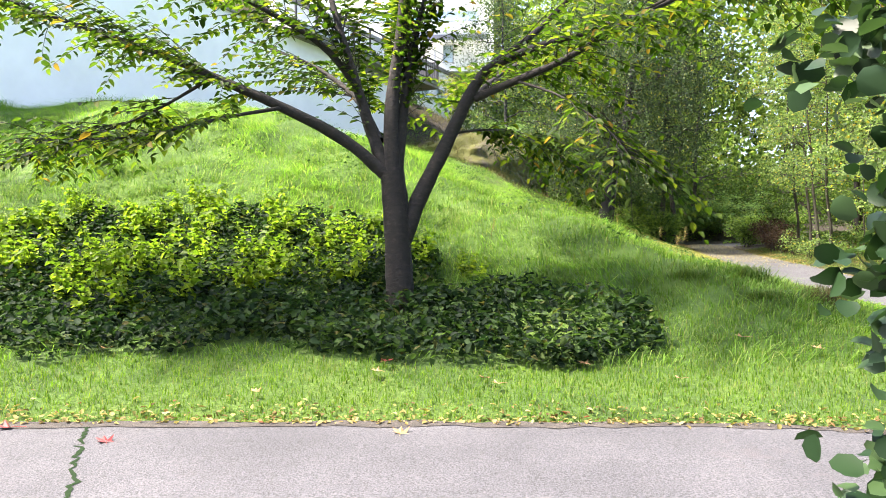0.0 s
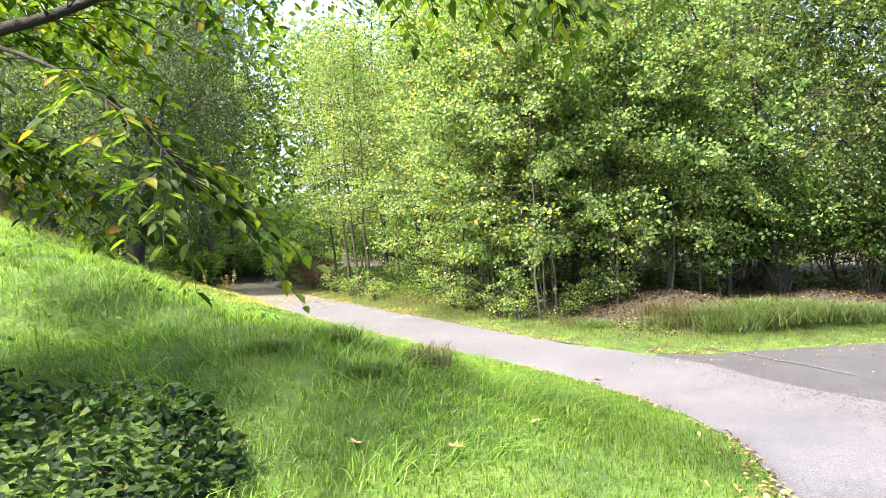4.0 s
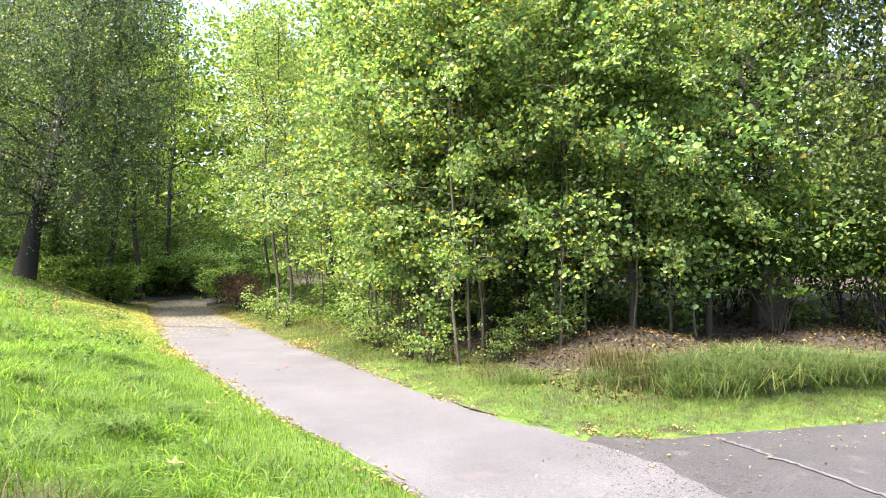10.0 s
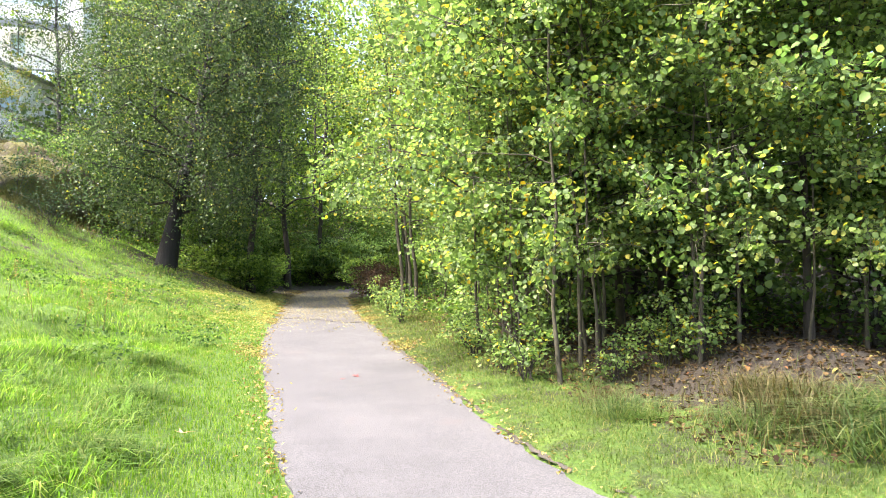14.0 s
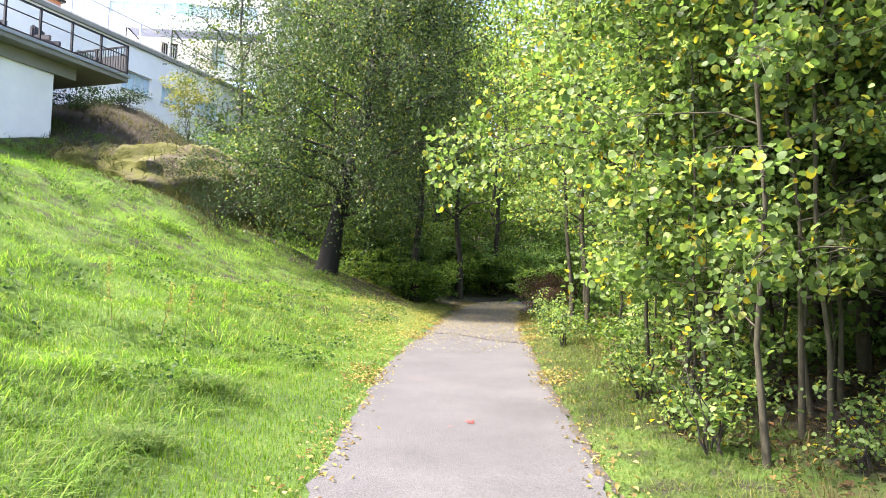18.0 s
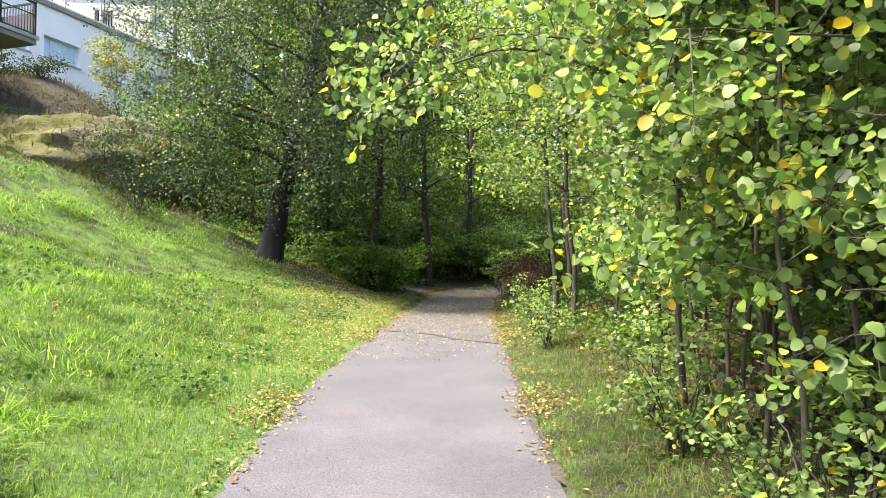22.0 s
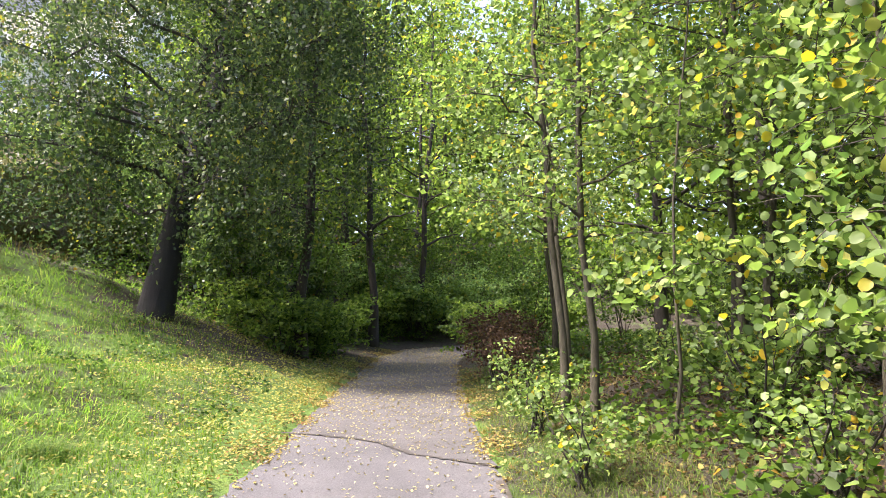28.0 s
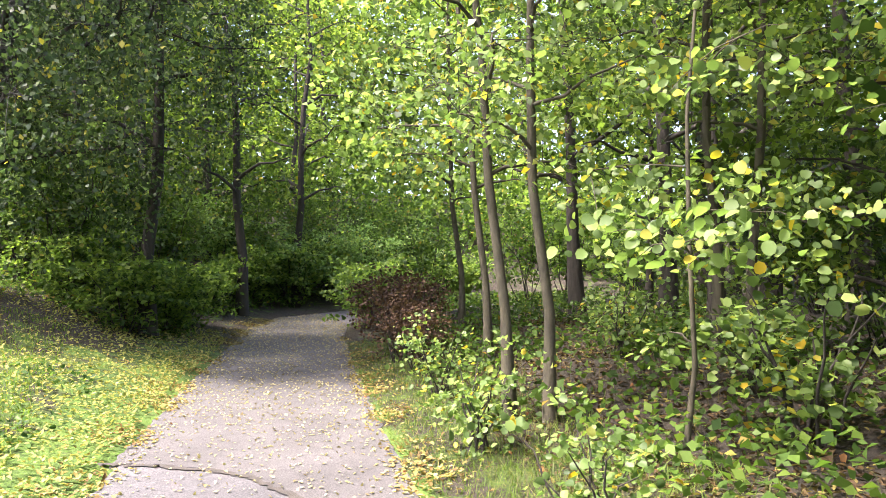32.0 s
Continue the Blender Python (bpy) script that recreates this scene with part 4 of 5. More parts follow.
# the wood's far side, seen only between the nearer trees
far_rng = np.random.default_rng(31)
ring = np.array([(50, 14), (48, 25), (42, 50), (28, 66), (12, 70), (2, 66)], float)
fs = far_rng.uniform(0, len(ring) - 1.001, 40000)
fi = fs.astype(int)
fp = ring[fi] + (ring[fi + 1] - ring[fi]) * (fs - fi)[:, None] + far_rng.normal(0, 2.5, (len(fs), 2))
fz = ground_at(fp[:, 0], fp[:, 1]) + far_rng.uniform(0, 1, len(fs)) ** 0.9 * (15 + 3 * np.sin(fs * 7) + 2 * np.sin(fs * 17)) * np.clip(0.3 + 0.55 * fs, 0.3, 1)
tagged(part("far_woods", leaves("far_woods", np.column_stack([fp, fz]), 0.62, 3, "simple", 0.5, 0.4), FOREST), "far green woodland closing the view", "woods", kind="stuff")


low_ring = np.array([(34, 47), (26, 52), (16, 55), (8, 54), (1, 50)], float)
fs = far_rng.uniform(0, len(low_ring) - 1.001, 10000)
fi = fs.astype(int)
fp = low_ring[fi] + (low_ring[fi + 1] - low_ring[fi]) * (fs - fi)[:, None] + far_rng.normal(0, 1.2, (len(fs), 2))
fz = ground_at(fp[:, 0], fp[:, 1]) + far_rng.uniform(0, 1, len(fs)) ** 0.8 * (3.6 + np.sin(fs * 9) + 0.6 * np.sin(fs * 23))
tagged(part("far_thicket", leaves("far_thicket", np.column_stack([fp, fz]), 0.36, 4, "simple", 0.5, 0.4), UNDER), "green thicket at the far end of the wood", "woods", kind="stuff")


# undergrowth
def shrub(name, height, spread_r, leaf, seed, stems=7, clusters=60, per=22, size=0.08, kind="broad", bark=None):
    rng = np.random.default_rng(seed)
    ob = empty(name, Matrix.Identity(4))
    lines = []
    for i in range(stems):
        az, r = i * 2.4 + rng.uniform(-0.4, 0.4), spread_r * rng.uniform(0.3, 1)
        l = bend((rng.normal(0, 0.08), rng.normal(0, 0.08), -0.05), (math.cos(az) * r, math.sin(az) * r, height * rng.uniform(0.6, 1.0)), 6, 0.1 * height, rng, 0.03)
        lines.append(l)
        v, f = tube(l, np.linspace(0.014, 0.004, 6), 4, 0.05, seed + i)
        part("stem", mesh_of("stem", v, f, True), bark or DARK_BARK, ob)
    pts = crown_points(lines, clusters, per, 0.16 * spread_r + 0.08, 0.08 + 0.07 * spread_r, rng, 0.25)
    pts[:, 2] = np.maximum(pts[:, 2], 0.06)
    part("foliage", leaves("foliage", pts, size, seed, kind, 0.3, 0.6), leaf, ob)
    return ob


# paler leaf colour here stands for sun glowing through the far undergrowth
bright = shrub("glow_shrub", 3.0, 1.5, LINDEN, 25, 9, 90, 24, 0.11, "simple")
plant(bright, [(6.0, 38.6, 60, 1.1), (7.6, 37.2, 120, 1.0), (8.9, 38.4, 180, 1.0), (7.4, 40.4, 240, 1.2), (10.6, 40.6, 300, 1.0), (12.2, 42.6, 20, 1.0), (9.4, 42.6, 80, 1.2), (14.6, 42.9, 140, 0.9), (16.4, 43.7, 200, 0.9), (18.2, 44.4, 260, 1.0), (3.4, 38.0, 320, 1.0), (5.4, 41.4, 40, 1.3), (18.9, 42.9, 100, 0.8)], "undergrowth shrub with backlit glow put into its yellow-green leaf colour", "shrub", "bright shrubs at the wood's end")
hazel = shrub("hazel_shrub", 3.4, 1.5, HAZEL, 5, 9, 84, 25, 0.104, "simple")
plant(hazel, [(19.6, 12.3, 30, 1.0), (20.8, 11.7, 260, 0.9), (19.4, 14.5, 330, 1.1), (16.7, 12.1, 100, 1.05), (18.7, 11.1, 150, 1.0), (20.0, 10.4, 200, 1.0), (17.0, 13.6, 250, 1.1), (18.6, 13.0, 20, 1.0), (21.5, 10.0, 70, 1.1), (16.4, 36.0, 200, 0.9), (6.4, 37.4, 150, 0.9), (5.2, 39.0, 220, 1.0), (8.6, 36.4, 300, 0.9), (9.6, 41.0, 100, 1.0), (15.2, 44.6, 0, 0.9), (17.0, 45.2, 70, 1.0), (19.0, 45.9, 130, 1.0), (21.0, 46.4, 200, 1.0), (16.2, 47.2, 250, 1.1), (18.4, 48.0, 20, 1.1)] + scatter(24, 1.7, lambda x, y: wood_side(x, y, 4.4, 11), (13, 30, 10, 48)) + scatter(15, 1.5, slope_side, (4, 20, 34, 50)), "green leafy hazel shrub in the undergrowth", "shrub", "shrubs of the undergrowth")
dark_bush = shrub("dark_shrub", 1.5, 1.0, UNDER, 6, 9, 110, 22, 0.10, "broad")
plant(dark_bush, [(9.7, 33.6, 0, 1.0), (8.8, 34.6, 70, 1.0), (12.9, 42.0, 0, 1.2), (14.3, 43.2, 60, 1.4), (16.0, 44.6, 20, 1.5), (11.6, 39.6, 50, 1.0), (13.4, 44.0, 130, 1.5), (10.9, 36.6, 210, 1.0), (10.4, 35.0, 20, 0.9), (15.0, 36.3, 0, 1.0), (15.9, 38.0, 60, 1.2), (17.2, 39.3, 120, 1.2), (18.8, 40.0, 10, 1.3)], "low dark-leaved shrub beside the path", "shrub", "dark shrubs by the path")
low_bush = shrub("aspen_shrub", 1.1, 0.6, ASPEN, 7, 9, 46, 13, 0.065, "round")
plant(low_bush, [(11.1, 14.9, 0, 0.8), (12.1, 22.9, 40, 0.75), (13.3, 21.3, 200, 0.9), (11.6, 18.0, 30, 0.7), (12.8, 13.6, 20, 0.8), (12.6, 25.3, 250, 0.8), (13.2, 27.8, 110, 0.8), (14.4, 23.6, 130, 1.2), (15.2, 24.9, 20, 0.9), (15.6, 27.4, 220, 0.9), (11.9, 14.1, 20, 0.6), (12.5, 13.9, 140, 0.7), (11.1, 15.6, 80, 0.6), (12.1, 16.1, 220, 0.75), (13.1, 14.7, 300, 0.7), (11.3, 17.0, 170, 0.7)], "low yellow-green aspen sapling at the wood's edge", "shrub", "saplings on the bank")
dead_bush = shrub("dead_bush", 1.2, 0.8, WITHERED, 27, 11, 80, 18, 0.06, "broad")
plant(dead_bush, [(13.75, 30.6, 0, 1.0), (14.2, 31.9, 70, 1.1), (13.6, 29.4, 140, 0.8), (14.8, 33.4, 200, 1.0)], "withered brown bush beside the path", "shrub", "withered bushes by the path")
crest_bush = shrub("bramble_bush", 1.6, 1.2, DARK, 16, 10, 60, 20, 0.06, "broad")
plant(crest_bush, [(2.6, 33.0, 0, 1.0), (3.8, 32.0, 60, 0.9), (1.6, 36.4, 200, 0.9)], "tangled dark bramble bush on the crest", "shrub", "brambles on the crest")
yellow_bush = shrub("maple_sapling", 3.6, 1.3, YELLOW_LITTER, 18, 8, 90, 20, 0.09, "broad")
plant(yellow_bush, [(1.0, 40.6, 0, 1.0)], "yellow-leaved maple sapling before the white house", "shrub")
low_hedge = shrub("low_hedge", 0.8, 0.9, DARK, 19, 9, 60, 20, 0.07, "broad")
plant(low_hedge, [(-2.6, 38.3, 0, 1.2), (-1.6, 40.2, 90, 1.0), (-3.6, 36.9, 40, 1.0)], "low green bushes along the house wall", "shrub", "bushes by the house")


# the cherry tree on the lawn
def limb_run(points, r0, r1, parent, seed, name="limb", n=5):
    """A smooth limb through hand-set points."""
    P = np.asarray(points, float)
    s = np.linspace(0, len(P) - 1, (len(P) - 1) * n + 1)
    Q = np.stack([np.interp(s, np.arange(len(P)), P[:, i]) for i in range(3)], 1)
    for _ in range(4):
        Q[1:-1] = (Q[:-2] + 2 * Q[1:-1] + Q[2:]) / 4
    v, f = tube(Q, np.linspace(r0, r1, len(Q)), 9, 0.04, seed)
    part(name, mesh_of(name, v, f, True), CHERRY_BARK, parent)
    return Q


cherry = empty("cherry_tree", pose(-0.5, 8.1, float(ground_at(-0.5, 8.1))))
tagged(cherry, "wide cherry tree with forked trunk and long low limbs", "tree")
limb_run([(0.05, 0, -0.1), (0.02, 0, 0.3), (0.0, 0, 0.85), (-0.06, 0, 1.55)], 0.165, 0.135, cherry, 1, "trunk")
cl = [
    limb_run([(-0.06, 0, 1.45), (-0.55, -0.1, 1.9), (-1.3, -0.3, 2.25), (-1.9, -0.4, 2.5), (-2.5, -0.5, 2.75), (-3.2, -0.7, 2.95), (-4.2, -0.9, 3.3)], 0.075, 0.012, cherry, 2),
    limb_run([(0.05, 0.02, 0.8), (0.22, 0.08, 1.25), (0.5, 0.15, 1.8), (0.82, 0.2, 2.5), (1.0, 0.25, 2.75), (1.6, 0.4, 3.2), (2.3, 0.5, 4.0)], 0.11, 0.02, cherry, 3),
    limb_run([(0.86, 0.2, 2.4), (1.3, 0.0, 2.55), (1.8, -0.3, 2.7), (2.4, -0.6, 3.05), (3.4, -1.0, 3.4), (4.4, -1.4, 3.4)], 0.05, 0.012, cherry, 4),
    limb_run([(0.95, 0.2, 2.7), (1.5, 0.1, 2.95), (2.2, 0.0, 3.1), (3.0, 0.2, 3.5), (3.8, 0.3, 3.7)], 0.05, 0.012, cherry, 5),
    limb_run([(-0.06, 0, 1.5), (-0.08, 0.05, 2.3), (0.05, 0.1, 3.2), (0.1, 0.2, 4.4), (0.2, 0.2, 5.6)], 0.10, 0.015, cherry, 6),
    limb_run([(-0.02, 0.05, 1.5), (0.06, 0.12, 2.3), (0.2, 0.3, 3.3), (0.6, 0.8, 4.6)], 0.08, 0.014, cherry, 7),
    limb_run([(-0.1, 0.0, 1.5), (-0.3, 0.1, 2.0), (-0.55, 0.2, 2.8), (-0.8, 0.4, 3.6), (-1.1, 0.7, 4.8)], 0.085, 0.014, cherry, 8),
    limb_run([(-0.45, 0.15, 2.5), (-0.8, 0.0, 2.95), (-1.4, -0.3, 3.25), (-2.4, -0.6, 3.7), (-3.2, -0.8, 4.0)], 0.045, 0.01, cherry, 9),
    limb_run([(-0.2, 0.1, 1.9), (-0.5, 0.6, 2.5), (-1.2, 1.4, 3.1), (-2.2, 2.2, 3.6)], 0.05, 0.01, cherry, 10),
    limb_run([(0.6, 0.2, 2.1), (0.9, 0.9, 2.6), (1.5, 1.7, 3.2), (2.2, 2.6, 3.6)], 0.045, 0.01, cherry, 11),
    limb_run([(-1.2, -0.28, 2.2), (-1.7, -0.8, 2.0), (-2.4, -1.1, 1.75), (-3.3, -1.3, 1.7)], 0.022, 0.005, cherry, 12),
    limb_run([(-1.9, -0.4, 2.5), (-2.6, -0.1, 2.2), (-3.4, 0.1, 1.95), (-4.2, 0.2, 1.7)], 0.02, 0.005, cherry, 13),
    limb_run([(1.3, 0.0, 2.55), (1.7, -0.5, 2.3), (2.1, -0.9, 1.9), (2.3, -1.2, 1.5)], 0.016, 0.004, cherry, 14),
    limb_run([(0.6, 0.2, 2.0), (1.1, 0.4, 2.1), (1.7, 0.4, 1.9), (2.2, 0.3, 1.5)], 0.016, 0.004, cherry, 15),
    limb_run([(2.4, -0.6, 3.05), (2.9, -1.5, 3.15), (3.5, -2.1, 2.95), (4.1, -2.5, 2.5)], 0.016, 0.004, cherry, 16),
]
crng = np.random.default_rng(77)


def leafy_twigs(lines, count, length, first, droop, rng, runs, step=0.08, last=1.0):
    """Flat sprays: side twigs off the limbs with leaves set alternately along them; returns the leaves' places and directions."""
    at, along = [], []
    weights = np.array([np.linalg.norm(np.diff(l, axis=0), axis=1).sum() for l in lines])
    for i in rng.choice(len(lines), count, p=weights / weights.sum()):
        l = lines[i]
        k = min(int((first + (last - first) * rng.uniform() ** 0.8) * (len(l) - 1)), len(l) - 2)
        a, d = l[k], unit(l[k + 1] - l[k])
        out = unit(np.cross(d, [0, 0, 1.0]) * rng.choice((-1, 1)) + d * rng.uniform(0.2, 1.0) + [0, 0, rng.uniform(-0.25, 0.35)])
        n = length * rng.uniform(0.5, 1.25)
        s_ = np.linspace(0, 1, 5)[:, None]
        line = a + out * n * s_ - [0, 0, 1] * (droop * n * s_ ** 2) + bounded(rng, 0.012, (5, 3)) * s_
        runs.append((line, [0.006, 0.005, 0.004, 0.003, 0.0015]))
        m = max(5, int(n / step))
        q = np.linspace(0.15, 1.0, m) * 4
        base = np.stack([np.interp(q, np.arange(5), line[:, c]) for c in range(3)], 1)
        side = unit(np.cross(out, [0, 0, 1.0]))
        turn = np.where(np.arange(m) % 2, 1.0, -1.0)[:, None]
        ax = unit(side * turn + out * 0.75 + bounded(rng, 0.22, (m, 3)) - [0, 0, 0.35 + droop * 0.6])
        at.append(base + ax * 0.05)
        along.append(ax)
    return np.concatenate(at), np.concatenate(along)


def hung_leaves(name, at, along, size, seed, wide=0.25):
    """Pointed leaves that lie along given directions, folded at the midrib, their tips bent down."""
    r = np.random.default_rng(seed)
    n = len(at)
    side = unit(np.cross(along, np.array([0, 0, 1.0]) + bounded(r, 0.3, (n, 3))))
    up = np.cross(side, along)
    s_ = (size * r.uniform(0.65, 1.3, n))[:, None]
    tip = at + along * s_ * 0.55 - up * s_ * 0.14
    V = np.stack([at - along * s_ * 0.45, at - along * s_ * 0.2 + side * s_ * wide + up * s_ * 0.09, at + along * s_ * 0.2 + side * s_ * wide * 0.85 + up * s_ * 0.05, tip,
                  at + along * s_ * 0.2 - side * s_ * wide * 0.85 + up * s_ * 0.05, at - along * s_ * 0.2 - side * s_ * wide + up * s_ * 0.09], 1)
    b = np.arange(n)[:, None] * 6
    return mesh_of(name, V.reshape(-1, 3), np.stack([b + [0, 1, 2, 3], b + [0, 3, 4, 5]], 1).reshape(-1, 4))


runs = []
sprays = [leafy_twigs(cl[0:1], 110, 1.1, 0.4, 0.15, crng, runs), leafy_twigs(cl[2:4], 140, 1.2, 0.25, 0.3, crng, runs), leafy_twigs(cl[1:2], 36, 1.2, 0.55, 0.2, crng, runs),
          leafy_twigs(cl[4:10], 330, 1.3, 0.25, 0.2, crng, runs, last=0.72), leafy_twigs(cl[10:12], 150, 0.8, 0.25, 0.15, crng, runs), leafy_twigs(cl[12:14], 110, 0.8, 0.2, 0.2, crng, runs),
          leafy_twigs(cl[14:15], 70, 0.45, 0.35, 0.6, crng, runs)]
tagged(part("fine_branching", tubes_mesh("fine_branching", runs, 3, 0.0, 3), CHERRY_BARK, cherry), kind="stuff")
part("crown", hung_leaves("crown", np.concatenate([q[0] for q in sprays]), np.concatenate([q[1] for q in sprays]), 0.105, 5), CHERRY, cherry)

# the leafy shrub close beside the first steps
beside = shrub("hedge_shrub", 2.5, 0.24, IVY, 15, 15, 800, 13, 0.06, "disc")
plant(beside, [(1.42, 1.62, 0, 1)], "dark green leafy shrub beside the path", "shrub")


# ---- grass, ground cover and fallen leaves ----
grng = np.random.default_rng(909)


def sample(count, box_, keep):
    """Random places on the ground, thinned by keep(x, y, dl, dr), which is between 0 and 1."""
    out, got = [], 0
    while got < count:
        x, y = grng.uniform(box_[0], box_[1], count), grng.uniform(box_[2], box_[3], count)
        dl, dr = sides(x, y)
        k = grng.uniform(size=count) < keep(x, y, dl, dr)
        out.append(np.stack([x[k], y[k]], 1))
        got += int(k.sum())
    p = np.concatenate(out)[:count]
    return p[:, 0], p[:, 1]


def cover_patch(x, y):
    wave = 0.25 * np.sin(2.1 * x) * np.sin(1.7 * y + 1) + 0.12 * np.sin(5.3 * x + 2) * np.sin(4.9 * y)
    return (((x + 3.4) / 3.3) ** 2 + ((y - 8.9) / 2.2) ** 2 < 1 + wave) | (((x - 0.2) / 2.3) ** 2 + ((y - 7.5) / 0.95) ** 2 < 1 + wave)


x, y = sample(150000, (-7, 9, 5.4, 32), lambda x, y, dl, dr: (dl > 0.03) * np.clip(1.5 / (0.5 + dl), 0.06, 1) * np.clip(11 / (y - 1), 0.4, 1) * np.where(cover_patch(x, y), 0.15, 1))
dl = sides(x, y)[0]
tagged(part("lawn_grass", blades("lawn_grass", on_ground(x, y, -0.01), 0.05 + 0.04 * np.clip(dl / 2.5, 0, 1.5), 0.0035, 1, 0.7), GRASS), "bright green mown lawn grass", "grass", kind="stuff")
x, y = sample(130000, (-14, 8, 6.5, 36), lambda x, y, dl, dr: (dl > 1.2) * np.clip(14 / (y + 2), 0.2, 1) * np.where(cover_patch(x, y), 0.15, 1))
tagged(part("meadow_grass", blades("meadow_grass", on_ground(x, y, -0.01), 0.06 + 0.09 * np.clip(0.5 + np.sin(2.3 * x + 1.1 * y) * np.sin(1.9 * y - 1.3 * x) + 0.5 * np.sin(5.1 * x) * np.sin(4.7 * y), 0.05, 1.5), 0.0048, 2, 2.6, flow=2.0 * np.sin(0.9 * x + 0.5) + 1.8 * np.sin(0.8 * y + 0.4 * x)), MEADOW), "long tousled green grass on the slope", "grass", kind="stuff")
x, y = sample(60000, (9.4, 17, 8, 34), lambda x, y, dl, dr: (dr > 0.04) * np.clip(1.6 - dr / np.where(y > 15, 1.3, 1.2), 0, 1) * np.clip(14 / y, 0.4, 1))
tagged(part("verge_grass", blades("verge_grass", on_ground(x, y, -0.01), (0.03 + 0.045 * grng.uniform(size=len(x))) * np.clip(0.6 + sides(x, y)[1] / 1.6, 0.7, 2.2) * np.where(y > 16, 1.5, 1.0), 0.003, 3, 1.7), VERGE), "rough green verge grass along the bank", "grass", kind="stuff")
x, y = sample(2800, (10, 16, 9.8, 30), lambda x, y, dl, dr: (dr > np.where(y > 15, 0.6, 1.5)) * np.clip(1.3 - dr / 3.0, 0, 1) * np.where(y > 15, 0.35, 1))
tagged(part("dry_grass", blades("dry_grass", on_ground(x, y, -0.01), 0.17, 0.004, 4, 1.0), DRY), "dry straw-coloured grass on the bank", "grass", kind="stuff")
# low cover; the tree's shade over it is in its dark leaf colour
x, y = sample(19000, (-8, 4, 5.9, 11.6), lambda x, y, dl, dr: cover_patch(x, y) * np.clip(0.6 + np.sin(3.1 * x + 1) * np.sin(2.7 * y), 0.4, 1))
tagged(part("ground_cover", leaves("ground_cover", on_ground(x, y, 0.04) + np.stack([0 * x, 0 * x, grng.uniform(0, 0.22, len(x))], 1), 0.082, 8, "broad", 0.1, 0.7), COVER), "dense green leafy ground cover, darkened in colour for the cherry tree's shade", "ground cover", kind="stuff")


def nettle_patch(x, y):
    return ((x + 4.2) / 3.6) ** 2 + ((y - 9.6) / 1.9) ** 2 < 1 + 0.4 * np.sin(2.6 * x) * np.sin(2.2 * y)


def nettle(seed):
    """A nettle: an upright stem with pairs of toothed leaves that get smaller towards the tip."""
    r = np.random.default_rng(seed)
    ob = empty("nettle", Matrix.Identity(4))
    for k in range(5):
        a, h = r.uniform(0, 6.28), r.uniform(0.28, 0.5)
        foot = np.array([r.normal(0, 0.1), r.normal(0, 0.1), -0.03])
        line = bend(foot, foot + [0.1 * math.cos(a), 0.1 * math.sin(a), h], 5, 0, r, 0.02)
        v, f = tube(line, np.linspace(0.004, 0.002, 5), 4, 0, seed)
        part("stem", mesh_of("stem", v, f, True), COVER, ob)
        s = np.repeat(np.linspace(0.25, 1.0, 7), 4)
        at = np.stack([np.interp(s * 4, np.arange(5), line[:, i]) for i in range(3)], 1) + np.column_stack([bounded(r, 0.05, (28, 2)), np.zeros(28)])
        part("foliage", leaves("foliage", at, 0.135 - 0.06 * s, seed + k, "broad", 0.35, 0.7), NETTLE_LIT, ob)
    return ob


# nettles mark the sunny part: their leaf colour holds the extra light
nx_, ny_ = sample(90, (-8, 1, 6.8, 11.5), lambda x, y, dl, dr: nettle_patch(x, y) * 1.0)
plant(nettle(14), [(px, py, 47.0 * i, 0.8 + 0.05 * (i % 8)) for i, (px, py) in enumerate(zip(nx_, ny_))] + [(-0.9, 9.3, 0, 0.9), (-0.3, 9.6, 30, 1.0), (0.3, 9.4, 60, 0.8), (-1.4, 9.8, 80, 1.0)], "nettle with sunlight put into its bright yellow-green leaf colour", "nettle", "nettles under the cherry tree")


def edge_leaves(x, y, dl, dr):
    d = np.where(dl > 0, dl, np.where(dr > 0, dr, np.minimum(away(LEFT, x, y), away(RIGHT, x, y))))
    return np.exp(-(d / np.where((dl <= 0) & (dr <= 0), np.where(y < 14, 0.06, 0.13), np.where(y > 18, 0.4, 0.2))) ** 2) * np.where(y > 18, 1.0, np.where(y < 6.2, 0.7, 0.36)) * np.clip(0.45 + 0.55 * np.sin(1.9 * y + 3 * np.sin(0.7 * y)) + 0.3 * np.sin(5.1 * y), 0.12, 1)


x, y = sample(8500, (-5, 14, 5, 40), edge_leaves)
z = np.maximum(ground_at(x, y) + 0.03, np.where((sides(x, y)[0] <= 0) & (sides(x, y)[1] <= 0), road_z(x, y) + 0.012, -9))
tagged(part("edge_leaves", leaves("edge_leaves", np.stack([x, y, z], 1), 0.04, 9, "broad", 0.0, 0.88, 0.5), LITTER), "yellow and brown fallen leaves along the path's edges", "fallen leaves", kind="stuff")
x, y = sample(6000, (8, 15, 22, 44), lambda x, y, dl, dr: ((dl <= 0) & (dr <= 0)) * np.clip((y - 22) / 6, 0.05, 1))
tagged(part("path_leaves", leaves("path_leaves", np.stack([x, y, road_z(x, y) + 0.012], 1), 0.034, 10, "broad", 0.0, 0.95), PALE), "small yellow leaves scattered over the path", "fallen leaves", kind="stuff")
x, y = sample(24000, (10, 22, 10, 34), lambda x, y, dl, dr: (dr > np.where(y > 15, 0.9, 1.2)) * np.clip(1.6 - dr / 5, 0, 1))
